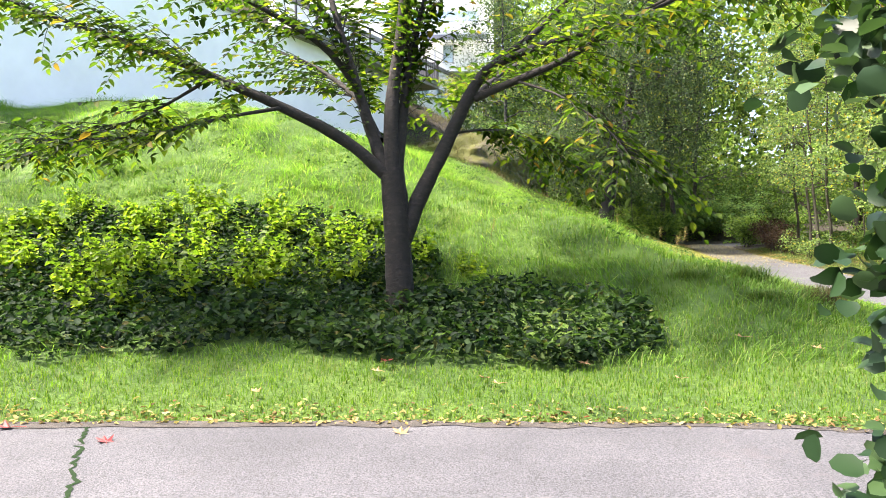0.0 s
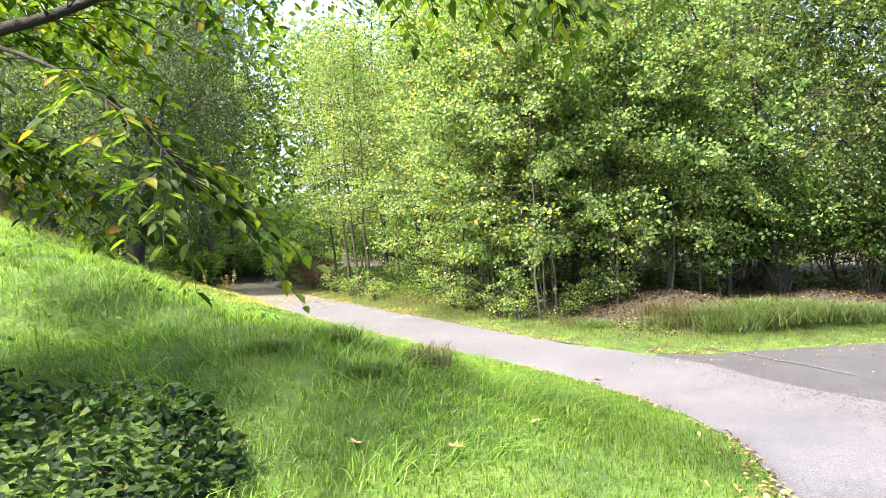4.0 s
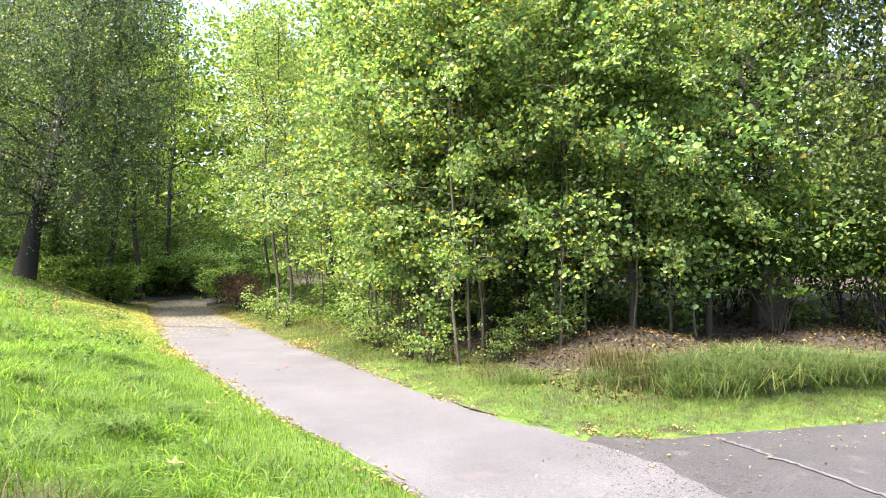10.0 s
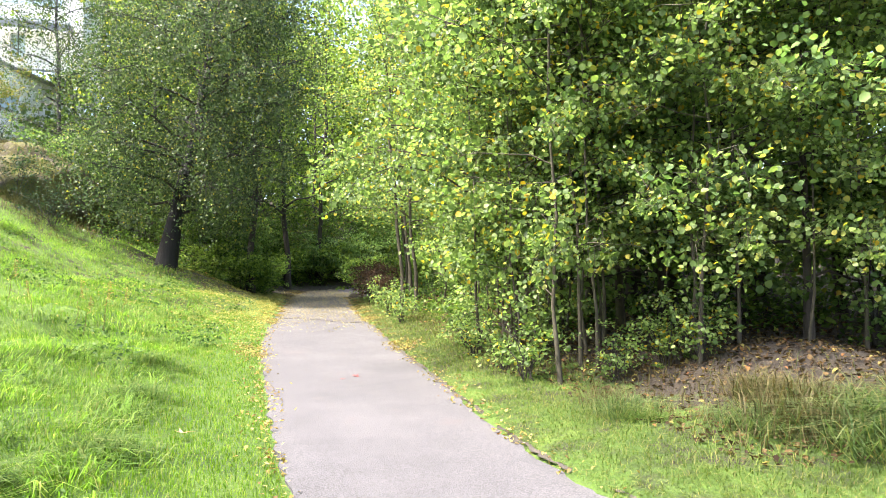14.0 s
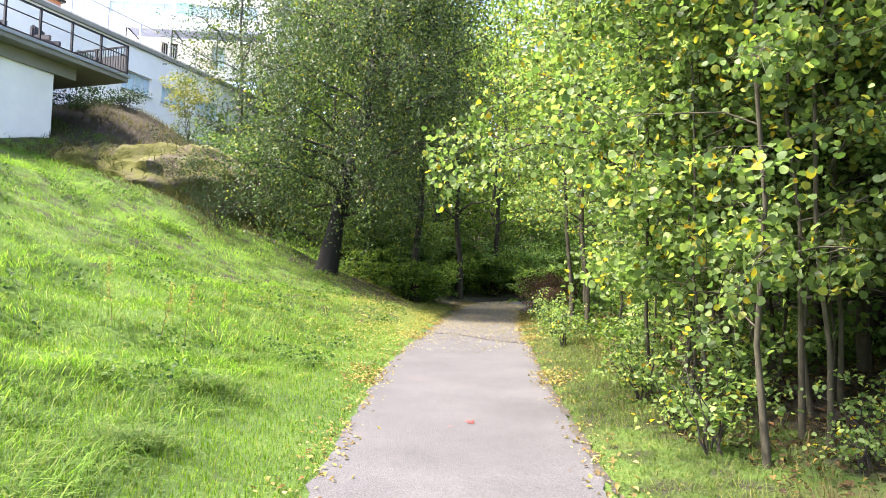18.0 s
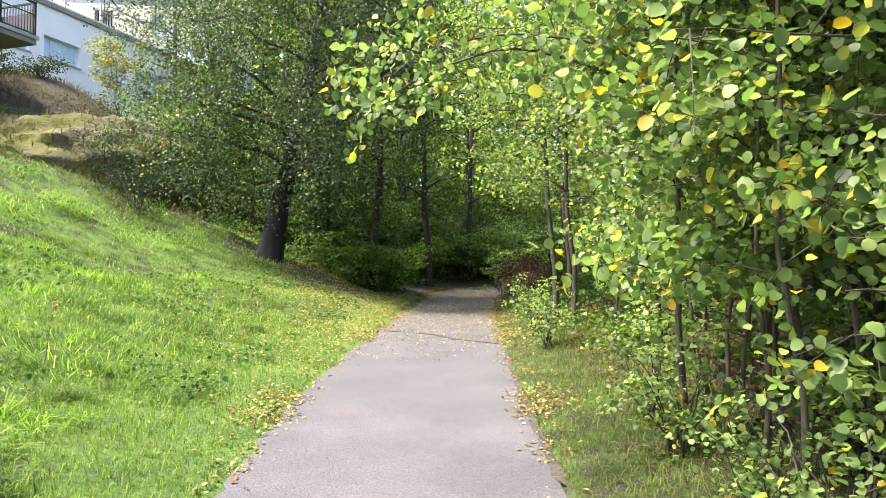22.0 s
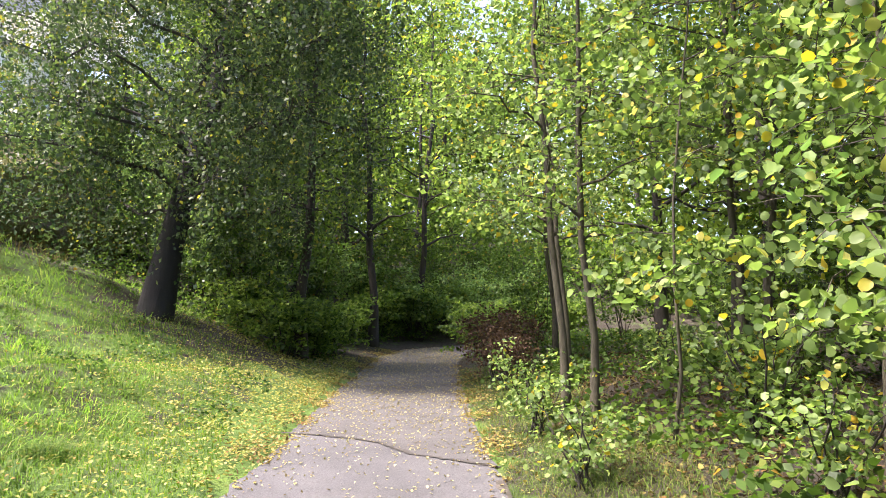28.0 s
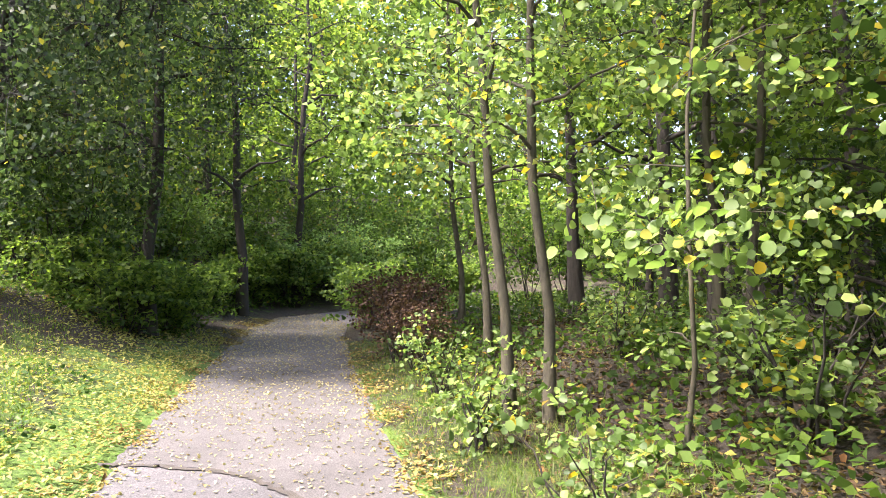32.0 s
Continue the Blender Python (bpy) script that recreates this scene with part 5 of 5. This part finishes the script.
tagged(part("woodland_leaves", leaves("woodland_leaves", on_ground(x, y, 0.025), 0.055, 11, "broad", 0.0, 0.85, 0.5), BROWN_LITTER), "brown and yellow leaf litter under the aspens", "fallen leaves", kind="stuff")
x, y = sample(10000, (0, 11.5, 18, 36), lambda x, y, dl, dr: (dl > 0.1) * np.exp(-(dl / 2.6) ** 2) * np.clip((y - 20) / 9, 0.04, 1))
tagged(part("lawn_leaves", leaves("lawn_leaves", on_ground(x, y, 0.07), 0.042, 12, "broad", 0.0, 0.85), YELLOW_LITTER), "yellow birch leaves lying in the grass", "fallen leaves", kind="stuff")


x, y = sample(7000, (-5, 5, 31.0, 42), lambda x, y, dl, dr: (dl > 5) * np.clip(0.6 + np.sin(1.7 * x) * np.sin(1.3 * y), 0.1, 1))
tagged(part("crest_grass", blades("crest_grass", on_ground(x, y, -0.01), 0.22, 0.008, 6, 1.8), DRY), "dry matted grass on the rocky crest", "grass", kind="stuff")
# many small tussocks that give the slope its tousled look
x, y = sample(900, (-9, 8.2, 7.2, 31), lambda x, y, dl, dr: (dl > 0.9) * np.clip(13 / (y + 1), 0.25, 1) * ~cover_patch(x, y))
k = np.repeat(np.arange(len(x)), 46)
size_k = grng.uniform(0.5, 1.3, len(x))[k]
tx, ty = x[k] + grng.normal(0, 0.13, len(k)) * size_k, y[k] + grng.normal(0, 0.11, len(k)) * size_k
tagged(part("meadow_tussocks", blades("meadow_tussocks", on_ground(tx, ty, -0.01), 0.15 * size_k, 0.005, 5, 2.2), TUSSOCK), "small dark tussocks all over the slope", "grass", kind="stuff")

x, y = sample(8000, (-6, 9.5, 9.5, 31.5), lambda x, y, dl, dr: (dl > 0.7) * ~cover_patch(x, y) * np.clip(2.2 * (np.sin(2.1 * x + 1.7 * np.sin(0.9 * y)) * np.sin(1.6 * y + 1.2 * np.sin(1.1 * x)) - 0.15), 0, 1) * np.clip((y - 8) / 10, 0.15, 1))
tagged(part("meadow_herbs", leaves("meadow_herbs", on_ground(x, y, 0.02) + np.column_stack([0 * x, 0 * x, grng.uniform(0, 0.13, len(x))]), 0.06, 15, "broad", 0.1, 0.6), HERB), "low dark green herbs in patches among the grass", "herbs", kind="stuff")
# herbs and seedlings of the wood's floor
x, y = sample(1500, (10, 24, 11, 44), lambda x, y, dl, dr: (dr > np.where(y < 17, 4.5, 1.2)) * np.clip(1.4 - dr / 9, 0, 1) * (np.sin(1.3 * x + 2) * np.sin(1.1 * y) > -0.3))
x2, y2 = sample(800, (5, 16, 33, 46), lambda x, y, dl, dr: (dl > 0.7) * 1.0)
x, y = np.concatenate([x, x2]), np.concatenate([y, y2])
for rock, seed in ((big_rock, 1), (small_rock, 2)):
    faces_up = [(v.co, v.normal) for v in rock.data.vertices if v.normal.z > 0.15]
    pick = np.random.default_rng(seed).choice(len(faces_up), 1100 if seed == 1 else 260)
    tagged(part("matted_grass", blades("matted_grass", [tuple(faces_up[q][0]) for q in pick], 0.22, 0.012, seed, 2.2), DRY, rock, "dry matted grass on the rock"), kind="stuff")

herb = np.repeat(on_ground(x, y), 14, axis=0) + np.column_stack([grng.normal(0, 0.16, (len(x) * 14, 2)), grng.uniform(0.03, 0.4, len(x) * 14)])
tagged(part("undergrowth", leaves("undergrowth", herb, 0.09, 13, "simple", 0.2, 0.6), HAZEL), "low green herbs and seedlings on the woodland floor", "undergrowth", kind="stuff")


# ---- tufts, stalks, single leaves, joints ----
def tuft(name, height, spread_r, count, seed, material, lean=1.0):
    r = np.random.default_rng(seed)
    p = np.column_stack([r.normal(0, spread_r, (count, 2)), np.zeros(count)])
    bm_mesh = blades(name, p, height, 0.006, seed, lean)
    return part(name, bm_mesh, material)


green_tuft = tuft("grass_tuft", 0.24, 0.17, 520, 21, TUSSOCK, 1.9)
plant(green_tuft, [(5.5, 11.5, 0, 0.72), (3.7, 9.1, 40, 0.79), (6.2, 12.4, 90, 0.65), (6.4, 14.5, 200, 0.72), (6.5, 16.5, 20, 0.65), (6.5, 18.7, 70, 0.58), (3.5, 8.0, 110, 0.50), (7.5, 24.2, 10, 0.65), (5.0, 13.5, 60, 0.65), (4.6, 15.6, 130, 0.65), (10.94, 12.3, 0, 0.50), (4.0, 10.6, 222, 0.65), (2.9, 8.6, 12, 0.50)], "dark green tussock of long grass on the slope", "grass tuft", "tussocks in the grass")
reed_tuft = tuft("reed_tuft", 0.38, 0.3, 560, 22, REED, 2.0)
plant(reed_tuft, [(12.05, 10.55, 0, 1), (12.5, 10.45, 60, 1.1), (13.0, 10.25, 120, 1.0), (12.3, 11.0, 220, 0.9), (13.5, 10.1, 30, 1.1), (14.0, 9.95, 80, 1.0), (13.3, 10.7, 150, 1.0), (14.5, 9.8, 200, 1.05), (15.0, 9.6, 260, 0.95), (14.1, 10.5, 310, 0.9), (10.95, 12.6, 20, 0.6), (11.5, 11.4, 45, 0.65)], "tall green reed grass at the bank's foot", "grass tuft", "tall grasses by the parking area")
straw_tuft = tuft("straw_tuft", 0.4, 0.22, 380, 24, DRY, 1.3)
plant(straw_tuft, [(11.75, 11.2, 0, 0.9), (12.1, 11.5, 60, 0.9), (4.4, 8.5, 0, 0.6), (11.2, 13.2, 90, 0.6), (12.1, 12.0, 20, 0.7), (13.9, 10.9, 10, 0.8)], "dry straw-coloured grass tuft", "grass tuft", "dry tufts")


def stalk_plant(height, seed):
    r = np.random.default_rng(seed)
    ob = empty("weed_stalk", Matrix.Identity(4))
    line = bend((0, 0, -0.03), (r.normal(0, 0.05), r.normal(0, 0.05), height), 6, 0, r, 0.01)
    v, f = tube(line, np.linspace(0.006, 0.003, 6), 4, 0, seed)
    part("stem", mesh_of("stem", v, f, True), DRY, ob)
    head = line[-1] + np.column_stack([r.normal(0, 0.03, (60, 2)), r.uniform(-0.3, 0.05, 60)])
    tagged(part("seed_head", leaves("seed_head", head, 0.035, seed, "simple", 0.2, 0.3), LITTER, ob), kind="stuff")
    return ob


weed = stalk_plant(0.85, 3)
plant(weed, [(5.9, 18.4, 0, 1), (5.5, 18.9, 90, 0.8), (5.0, 18.6, 200, 0.7), (5.65, 18.2, 40, 0.7), (0.65, 10.3, 0, 0.5), (6.1, 19.4, 30, 0.8), (4.5, 19.5, 70, 0.8)], "dry brown weed stalk with seed head", "weed", "dry stalks on the slope")


def maple_leaf(x, y, size, turn, colour, label, lift=0.02):
    """A five-lobed leaf, curled at its tips, with a stalk."""
    bm = bmesh.new()
    lobes = [(0, 1.0), (24, 0.55), (52, 0.95), (80, 0.5), (112, 0.75), (150, 0.35), (180, 0.25), (210, 0.35), (248, 0.75), (280, 0.5), (308, 0.95), (336, 0.55)]
    mid = bm.verts.new((0, 0, 0.0))
    rim = [bm.verts.new((math.sin(radians(a)) * r * size / 2, math.cos(radians(a)) * r * size / 2, 0.22 * size * r * r * (0.6 + 0.5 * math.sin(a)))) for a, r in lobes]
    for i in range(len(rim)):
        bm.faces.new((mid, rim[(i + 1) % len(rim)], rim[i]))
    bmesh.ops.create_cone(bm, segments=5, radius1=size * 0.015, radius2=size * 0.01, depth=size * 0.5, matrix=Matrix.Translation((0, -size * 0.35, 0.01)) @ Matrix.Rotation(radians(90), 4, "X"))
    ob = part("maple_leaf", bm, colour)
    dl, dr = sides(np.float64(x), np.float64(y))
    z = road_z(x, y) + 0.004 if dl <= 0 and dr <= 0 else float(ground_at(x, y)) + lift
    ob.matrix_world = pose(x, y, z, 4, 3, turn)
    return tagged(ob, label, "leaf", "single fallen leaves")


RED = rough_material("red_leaf", [(0.3, (0.196, 0.021, 0.021)), (0.7, (0.294, 0.042, 0.035))], 30.0, 0.6, 0.3, 200.0)
TAN = rough_material("tan_leaf", [(0.3, (0.273, 0.143, 0.052)), (0.7, (0.358, 0.215, 0.091))], 30.0, 0.6, 0.3, 200.0)
for x, y, size, turn in ((-2.3, 5.02, 0.16, 30), (-3.15, 5.35, 0.2, 100), (7.36, 9.12, 0.15, 60), (9.24, 16.48, 0.14, 10), (-0.5, 6.5, 0.16, 200), (9.0, 16.3, 0.07, 80)):
    maple_leaf(x, y, size, turn, RED, "red fallen maple leaf", 0.07)
for x, y, size, turn in ((-0.3, 5.22, 0.17, 0), (-0.56, 6.3, 0.14, 50), (0.46, 6.07, 0.13, 90), (0.36, 6.2, 0.13, 140), (1.28, 6.64, 0.15, 20), (-2.42, 6.9, 0.15, 60), (-3.1, 6.8, 0.15, 200), (3.41, 6.7, 0.14, 10), (2.86, 7.03, 0.15, 70),
                         (5.6, 10.2, 0.17, 30), (6.79, 12.99, 0.16, 80), (6.0, 9.2, 0.12, 0), (5.4, 8.2, 0.12, 40), (4.6, 7.6, 0.13, 140), (4.2, 6.8, 0.12, 220), (-1.5, 5.9, 0.11, 10), (2.0, 6.2, 0.12, 99)):
    maple_leaf(x, y, size, turn, TAN, "orange-brown fallen maple leaf", 0.07)


def strip(name, points, width, material, seed, lift=0.004, parent=None, label=""):
    """A thin uneven strip along points, lying just above the asphalt."""
    r = np.random.default_rng(seed)
    P = np.asarray(points, float)
    s = np.linspace(0, len(P) - 1, (len(P) - 1) * 12 + 1)
    Q = np.stack([np.interp(s, np.arange(len(P)), P[:, i]) for i in range(2)], 1)
    Q[1:-1] += r.normal(0, 0.018, (len(Q) - 2, 2))
    T = unit(np.gradient(Q, axis=0))
    N = np.stack([-T[:, 1], T[:, 0]], 1)
    w = width * r.uniform(0.4, 1.3, (len(Q), 1))
    A, B = Q + N * w / 2, Q - N * w / 2
    V = np.concatenate([np.column_stack([A, road_z(A[:, 0], A[:, 1]) + lift]), np.column_stack([B, road_z(B[:, 0], B[:, 1]) + lift])])
    n = len(Q)
    F = np.stack([np.arange(n - 1), np.arange(1, n), n + np.arange(1, n), n + np.arange(n - 1)], 1)
    return part(name, mesh_of(name, V, F), material, parent, label)


strip("crack", [(9.45, 26.45), (9.83, 26.3), (10.46, 25.88), (10.73, 25.58), (10.98, 24.9), (11.56, 24.32), (11.75, 24.1)], 0.075, TAR, 1, 0.01, parent=path, label="dark crack across the path")
strip("joint", [(-2.62, 5.45), (-2.5, 5.1), (-2.25, 4.5), (-2.0, 3.9), (-1.5, 2.6)], 0.03, COVER, 2, parent=path, label="mossy joint in the asphalt")
strip("joint", [(10.66, 9.3), (10.55, 8.9), (10.35, 8.3), (10.0, 7.3)], 0.06, ASPHALT, 3, parent=parking, label="pale joint in the parking area")


# loose grit where the path runs into the parking area
def grit(name, x, y, size, seed, material):
    r = np.random.default_rng(seed)
    n = len(x)
    base = np.array([(1, 0, 0), (-1, 0, 0), (0, 1, 0), (0, -1, 0), (0, 0, 0.7), (0, 0, -0.3)], float)
    V = base[None] * (size * r.uniform(0.4, 1.3, (n, 1, 1))) * r.uniform(0.6, 1.2, (n, 6, 1))
    V = V + np.column_stack([x, y, road_z(x, y) + 0.002])[:, None, :]
    tri = np.array([(0, 2, 4), (2, 1, 4), (1, 3, 4), (3, 0, 4)])
    return part(name, mesh_of(name, V.reshape(-1, 3), (np.arange(n)[:, None, None] * 6 + tri[None]).reshape(-1, 3)), material)


x, y = sample(2600, (6.5, 13.0, 3.0, 10.0), lambda x, y, dl, dr: ((dl <= 0) & (dr <= 0)) * np.exp(-(away(SEAM, x, y) / 0.55) ** 2))
tagged(grit("grit", x, y, 0.011, 61, TAR), "dark loose grit along the parking area's edge", "gravel", kind="stuff")
x, y = sample(420, (-4, 14, 3.5, 30), lambda x, y, dl, dr: ((dl <= 0) & (dr <= 0)) * np.exp(-(np.minimum(away(LEFT, x, y), away(RIGHT, x, y)) / 0.18) ** 2))
tagged(grit("grit", x, y, 0.011, 62, ASPHALT), "grey grit along the path's edges", "gravel", kind="stuff")
x, y = sample(110, (7.5, 14, 6.5, 9.8), lambda x, y, dl, dr: ((dl <= 0) & (dr <= 0)) * np.clip(1.2 - away(RIGHT, x, y) / 1.3, 0.05, 1))
tagged(part("parking_leaves", leaves("parking_leaves", np.stack([x, y, road_z(x, y) + 0.012], 1), 0.036, 63, "broad", 0.0, 0.92), LITTER), "withered leaves blown onto the parking area", "fallen leaves", kind="stuff")

# beyond the crack the path keeps its older, darker surface
OLD = [(9.72, 26.35), (10.46, 25.86), (10.73, 25.56), (10.98, 24.88), (11.56, 24.3), (11.7, 24.15), (12.15, 26.9), (13.14, 31.5), (14.14, 35.8), (14.94, 38.2), (16.9, 40.25), (22.0, 41.66), (22.0, 44.7), (16.35, 42.95), (13.66, 40.75), (12.46, 37.8), (11.56, 34.0), (10.46, 29.5)]
tagged(slab("old_path", OLD, ASPHALT_OLD, 0.004, 0.05), "dark worn old asphalt strewn with small yellow leaves", "path", kind="structure")
strip("dirt_edge", [(9.72, 10.6), (9.62, 11.6), (9.7, 12.6), (9.9, 13.8), (10.18, 15.4), (10.55, 17.8), (11.03, 20.6), (11.6, 23.6)], 0.09, DIRT, 5, 0.005, path, "dark gritty dirt along the path's edge")
strip("dirt_edge", [(-6, 5.44), (-3.3, 5.44), (0.1, 5.44), (2.4, 5.4), (3.6, 5.15), (4.5, 5.14), (5.15, 5.36)], 0.15, DIRT, 6, 0.005, path, "dark soil along the lawn's edge")


# the aspen whose lowest boughs reach out over the path
def bough(points, r0, parent, seed, clusters, per=6):
    """A thin bough with side twigs; leaves hang from the twigs on long stalks."""
    r = np.random.default_rng(seed)
    P = np.asarray(points, float)
    q = np.linspace(0, len(P) - 1, 17)
    Q = np.stack([np.interp(q, np.arange(len(P)), P[:, i]) for i in range(3)], 1)
    Q[1:-1] = (Q[:-2] + Q[1:-1] + Q[2:]) / 3
    v, f = tube(Q, np.linspace(r0, 0.002, 17), 6, 0.05, seed)
    limb = part("limb", mesh_of("limb", v, f, True), ASPEN_BARK, parent)
    runs_, at = [], []
    for k in range(clusters):
        a = Q[int(r.uniform(5, 16.99))]
        tip = a + bounded(r, 0.22, 3) * [1, 1, 0.45] - [0, 0, r.uniform(0, 0.12)]
        runs_.append((np.array([a, (a + tip) / 2 + [0, 0, 0.02], tip]), [0.003, 0.002, 0.001]))
        s_ = r.uniform(0.3, 1.05, (per, 1))
        leafy = a + (tip - a) * s_ + bounded(r, 0.05, (per, 3)) - [0, 0, 0.03]
        at.append(leafy)
    tagged(part("fine_branching", tubes_mesh("fine_branching", runs_, 3, 0.0, seed), ASPEN_BARK, limb), kind="stuff")
    tagged(part("foliage", leaves("foliage", np.concatenate(at), 0.058, seed, "disc", 0.9, 0.35), ASPEN, limb), kind="stuff")


over = tree("aspen", 8.5, 0.028, ASPEN_BARK, ASPEN, 45, 1.6, 2.6, 12, 90, 30, 0.06, reach=0.3, spread=0.18, rise=0.1, droop=0.6, lean=(-0.4, -0.1))
bough([(0, 0, 2.5), (-0.7, -0.2, 2.85), (-1.5, -0.4, 2.95), (-2.1, -0.5, 2.7), (-2.6, -0.6, 2.35)], 0.018, over, 1, 60)
bough([(0, 0, 2.8), (-0.6, 0.2, 3.2), (-1.3, 0.5, 3.35), (-2.0, 0.6, 3.2), (-2.5, 0.8, 2.8)], 0.018, over, 2, 44)
bough([(0, 0, 2.2), (-0.3, -0.4, 2.5), (-0.6, -0.8, 2.55), (-0.8, -1.2, 2.4), (-0.9, -1.5, 2.15)], 0.013, over, 3, 36)
bough([(0, 0, 1.9), (-0.3, -0.2, 2.2), (-0.6, -0.5, 2.3), (-0.8, -0.8, 2.1)], 0.012, over, 4, 36)
bough([(0, 0, 3.1), (-0.8, -0.3, 3.5), (-1.6, -0.3, 3.6), (-2.2, 0.1, 3.3), (-2.7, 0.3, 2.9)], 0.016, over, 5, 60)
plant(over, [(11.55, 17.3, 0, 1.0)], "young aspen with long leafy boughs over the path", "tree", ASPENS)

# the aspens at the bank's corner, whose hanging sprays face the open parking area
spray = tree("aspen", 7.5, 0.026, ASPEN_BARK, ASPEN, 47, 1.5, 3.4, 10, 80, 28, 0.058, reach=0.3, spread=0.18, rise=0.1, droop=0.6, lean=(-0.3, -0.3))
bough([(0, 0, 3.0), (-0.6, -0.5, 3.3), (-1.1, -1.0, 3.2), (-1.5, -1.4, 2.8)], 0.014, spray, 11, 56, 8)
bough([(0, 0, 2.4), (-0.2, -0.7, 2.7), (-0.3, -1.3, 2.5), (-0.4, -1.8, 2.0)], 0.013, spray, 12, 56, 8)
bough([(0, 0, 2.0), (0.4, -0.6, 2.3), (0.8, -1.2, 2.1), (1.1, -1.7, 1.6)], 0.012, spray, 13, 50, 8)
bough([(0, 0, 1.6), (-0.5, -0.3, 1.8), (-1.0, -0.6, 1.6), (-1.3, -0.8, 1.2)], 0.011, spray, 14, 40, 8)
bough([(0, 0, 3.6), (0.2, -0.8, 4.0), (0.3, -1.5, 3.9), (0.4, -2.0, 3.4)], 0.014, spray, 15, 56, 8)
bough([(0, 0, 4.2), (-0.7, -0.6, 4.7), (-1.3, -1.1, 4.6), (-1.8, -1.5, 4.1)], 0.014, spray, 16, 56, 8)
bough([(0, 0, 2.8), (0.7, -0.3, 3.1), (1.4, -0.7, 3.0), (2.0, -1.0, 2.5)], 0.012, spray, 17, 50, 8)
bough([(0, 0, 4.6), (-0.5, -0.8, 5.2), (-0.8, -1.5, 5.2), (-1.0, -2.1, 4.8)], 0.014, spray, 18, 70, 9)
bough([(-0.1, -0.1, 5.0), (-0.9, -0.4, 5.6), (-1.6, -0.7, 5.7), (-2.2, -0.9, 5.3)], 0.014, spray, 19, 70, 9)
bough([(-0.1, -0.1, 5.4), (0.4, -0.8, 6.0), (0.8, -1.5, 6.0), (1.1, -2.0, 5.5)], 0.013, spray, 20, 70, 9)
bough([(-0.2, -0.2, 5.9), (-0.7, -0.9, 6.6), (-1.1, -1.5, 6.7), (-1.4, -2.0, 6.3)], 0.013, spray, 21, 70, 9)
bough([(-0.2, -0.2, 6.4), (-0.9, -0.2, 7.0), (-1.5, -0.3, 7.1), (-2.0, -0.4, 6.7)], 0.012, spray, 22, 60, 9)
plant(spray, [(12.05, 14.7, 0, 1.0), (12.7, 15.5, 25, 1.05), (13.6, 13.8, 20, 1.0), (14.9, 13.0, 10, 0.95), (13.0, 17.1, 330, 1.05), (12.3, 16.3, 300, 0.95)], "young aspen with layered sprays of leaves hanging low", "tree", ASPENS)
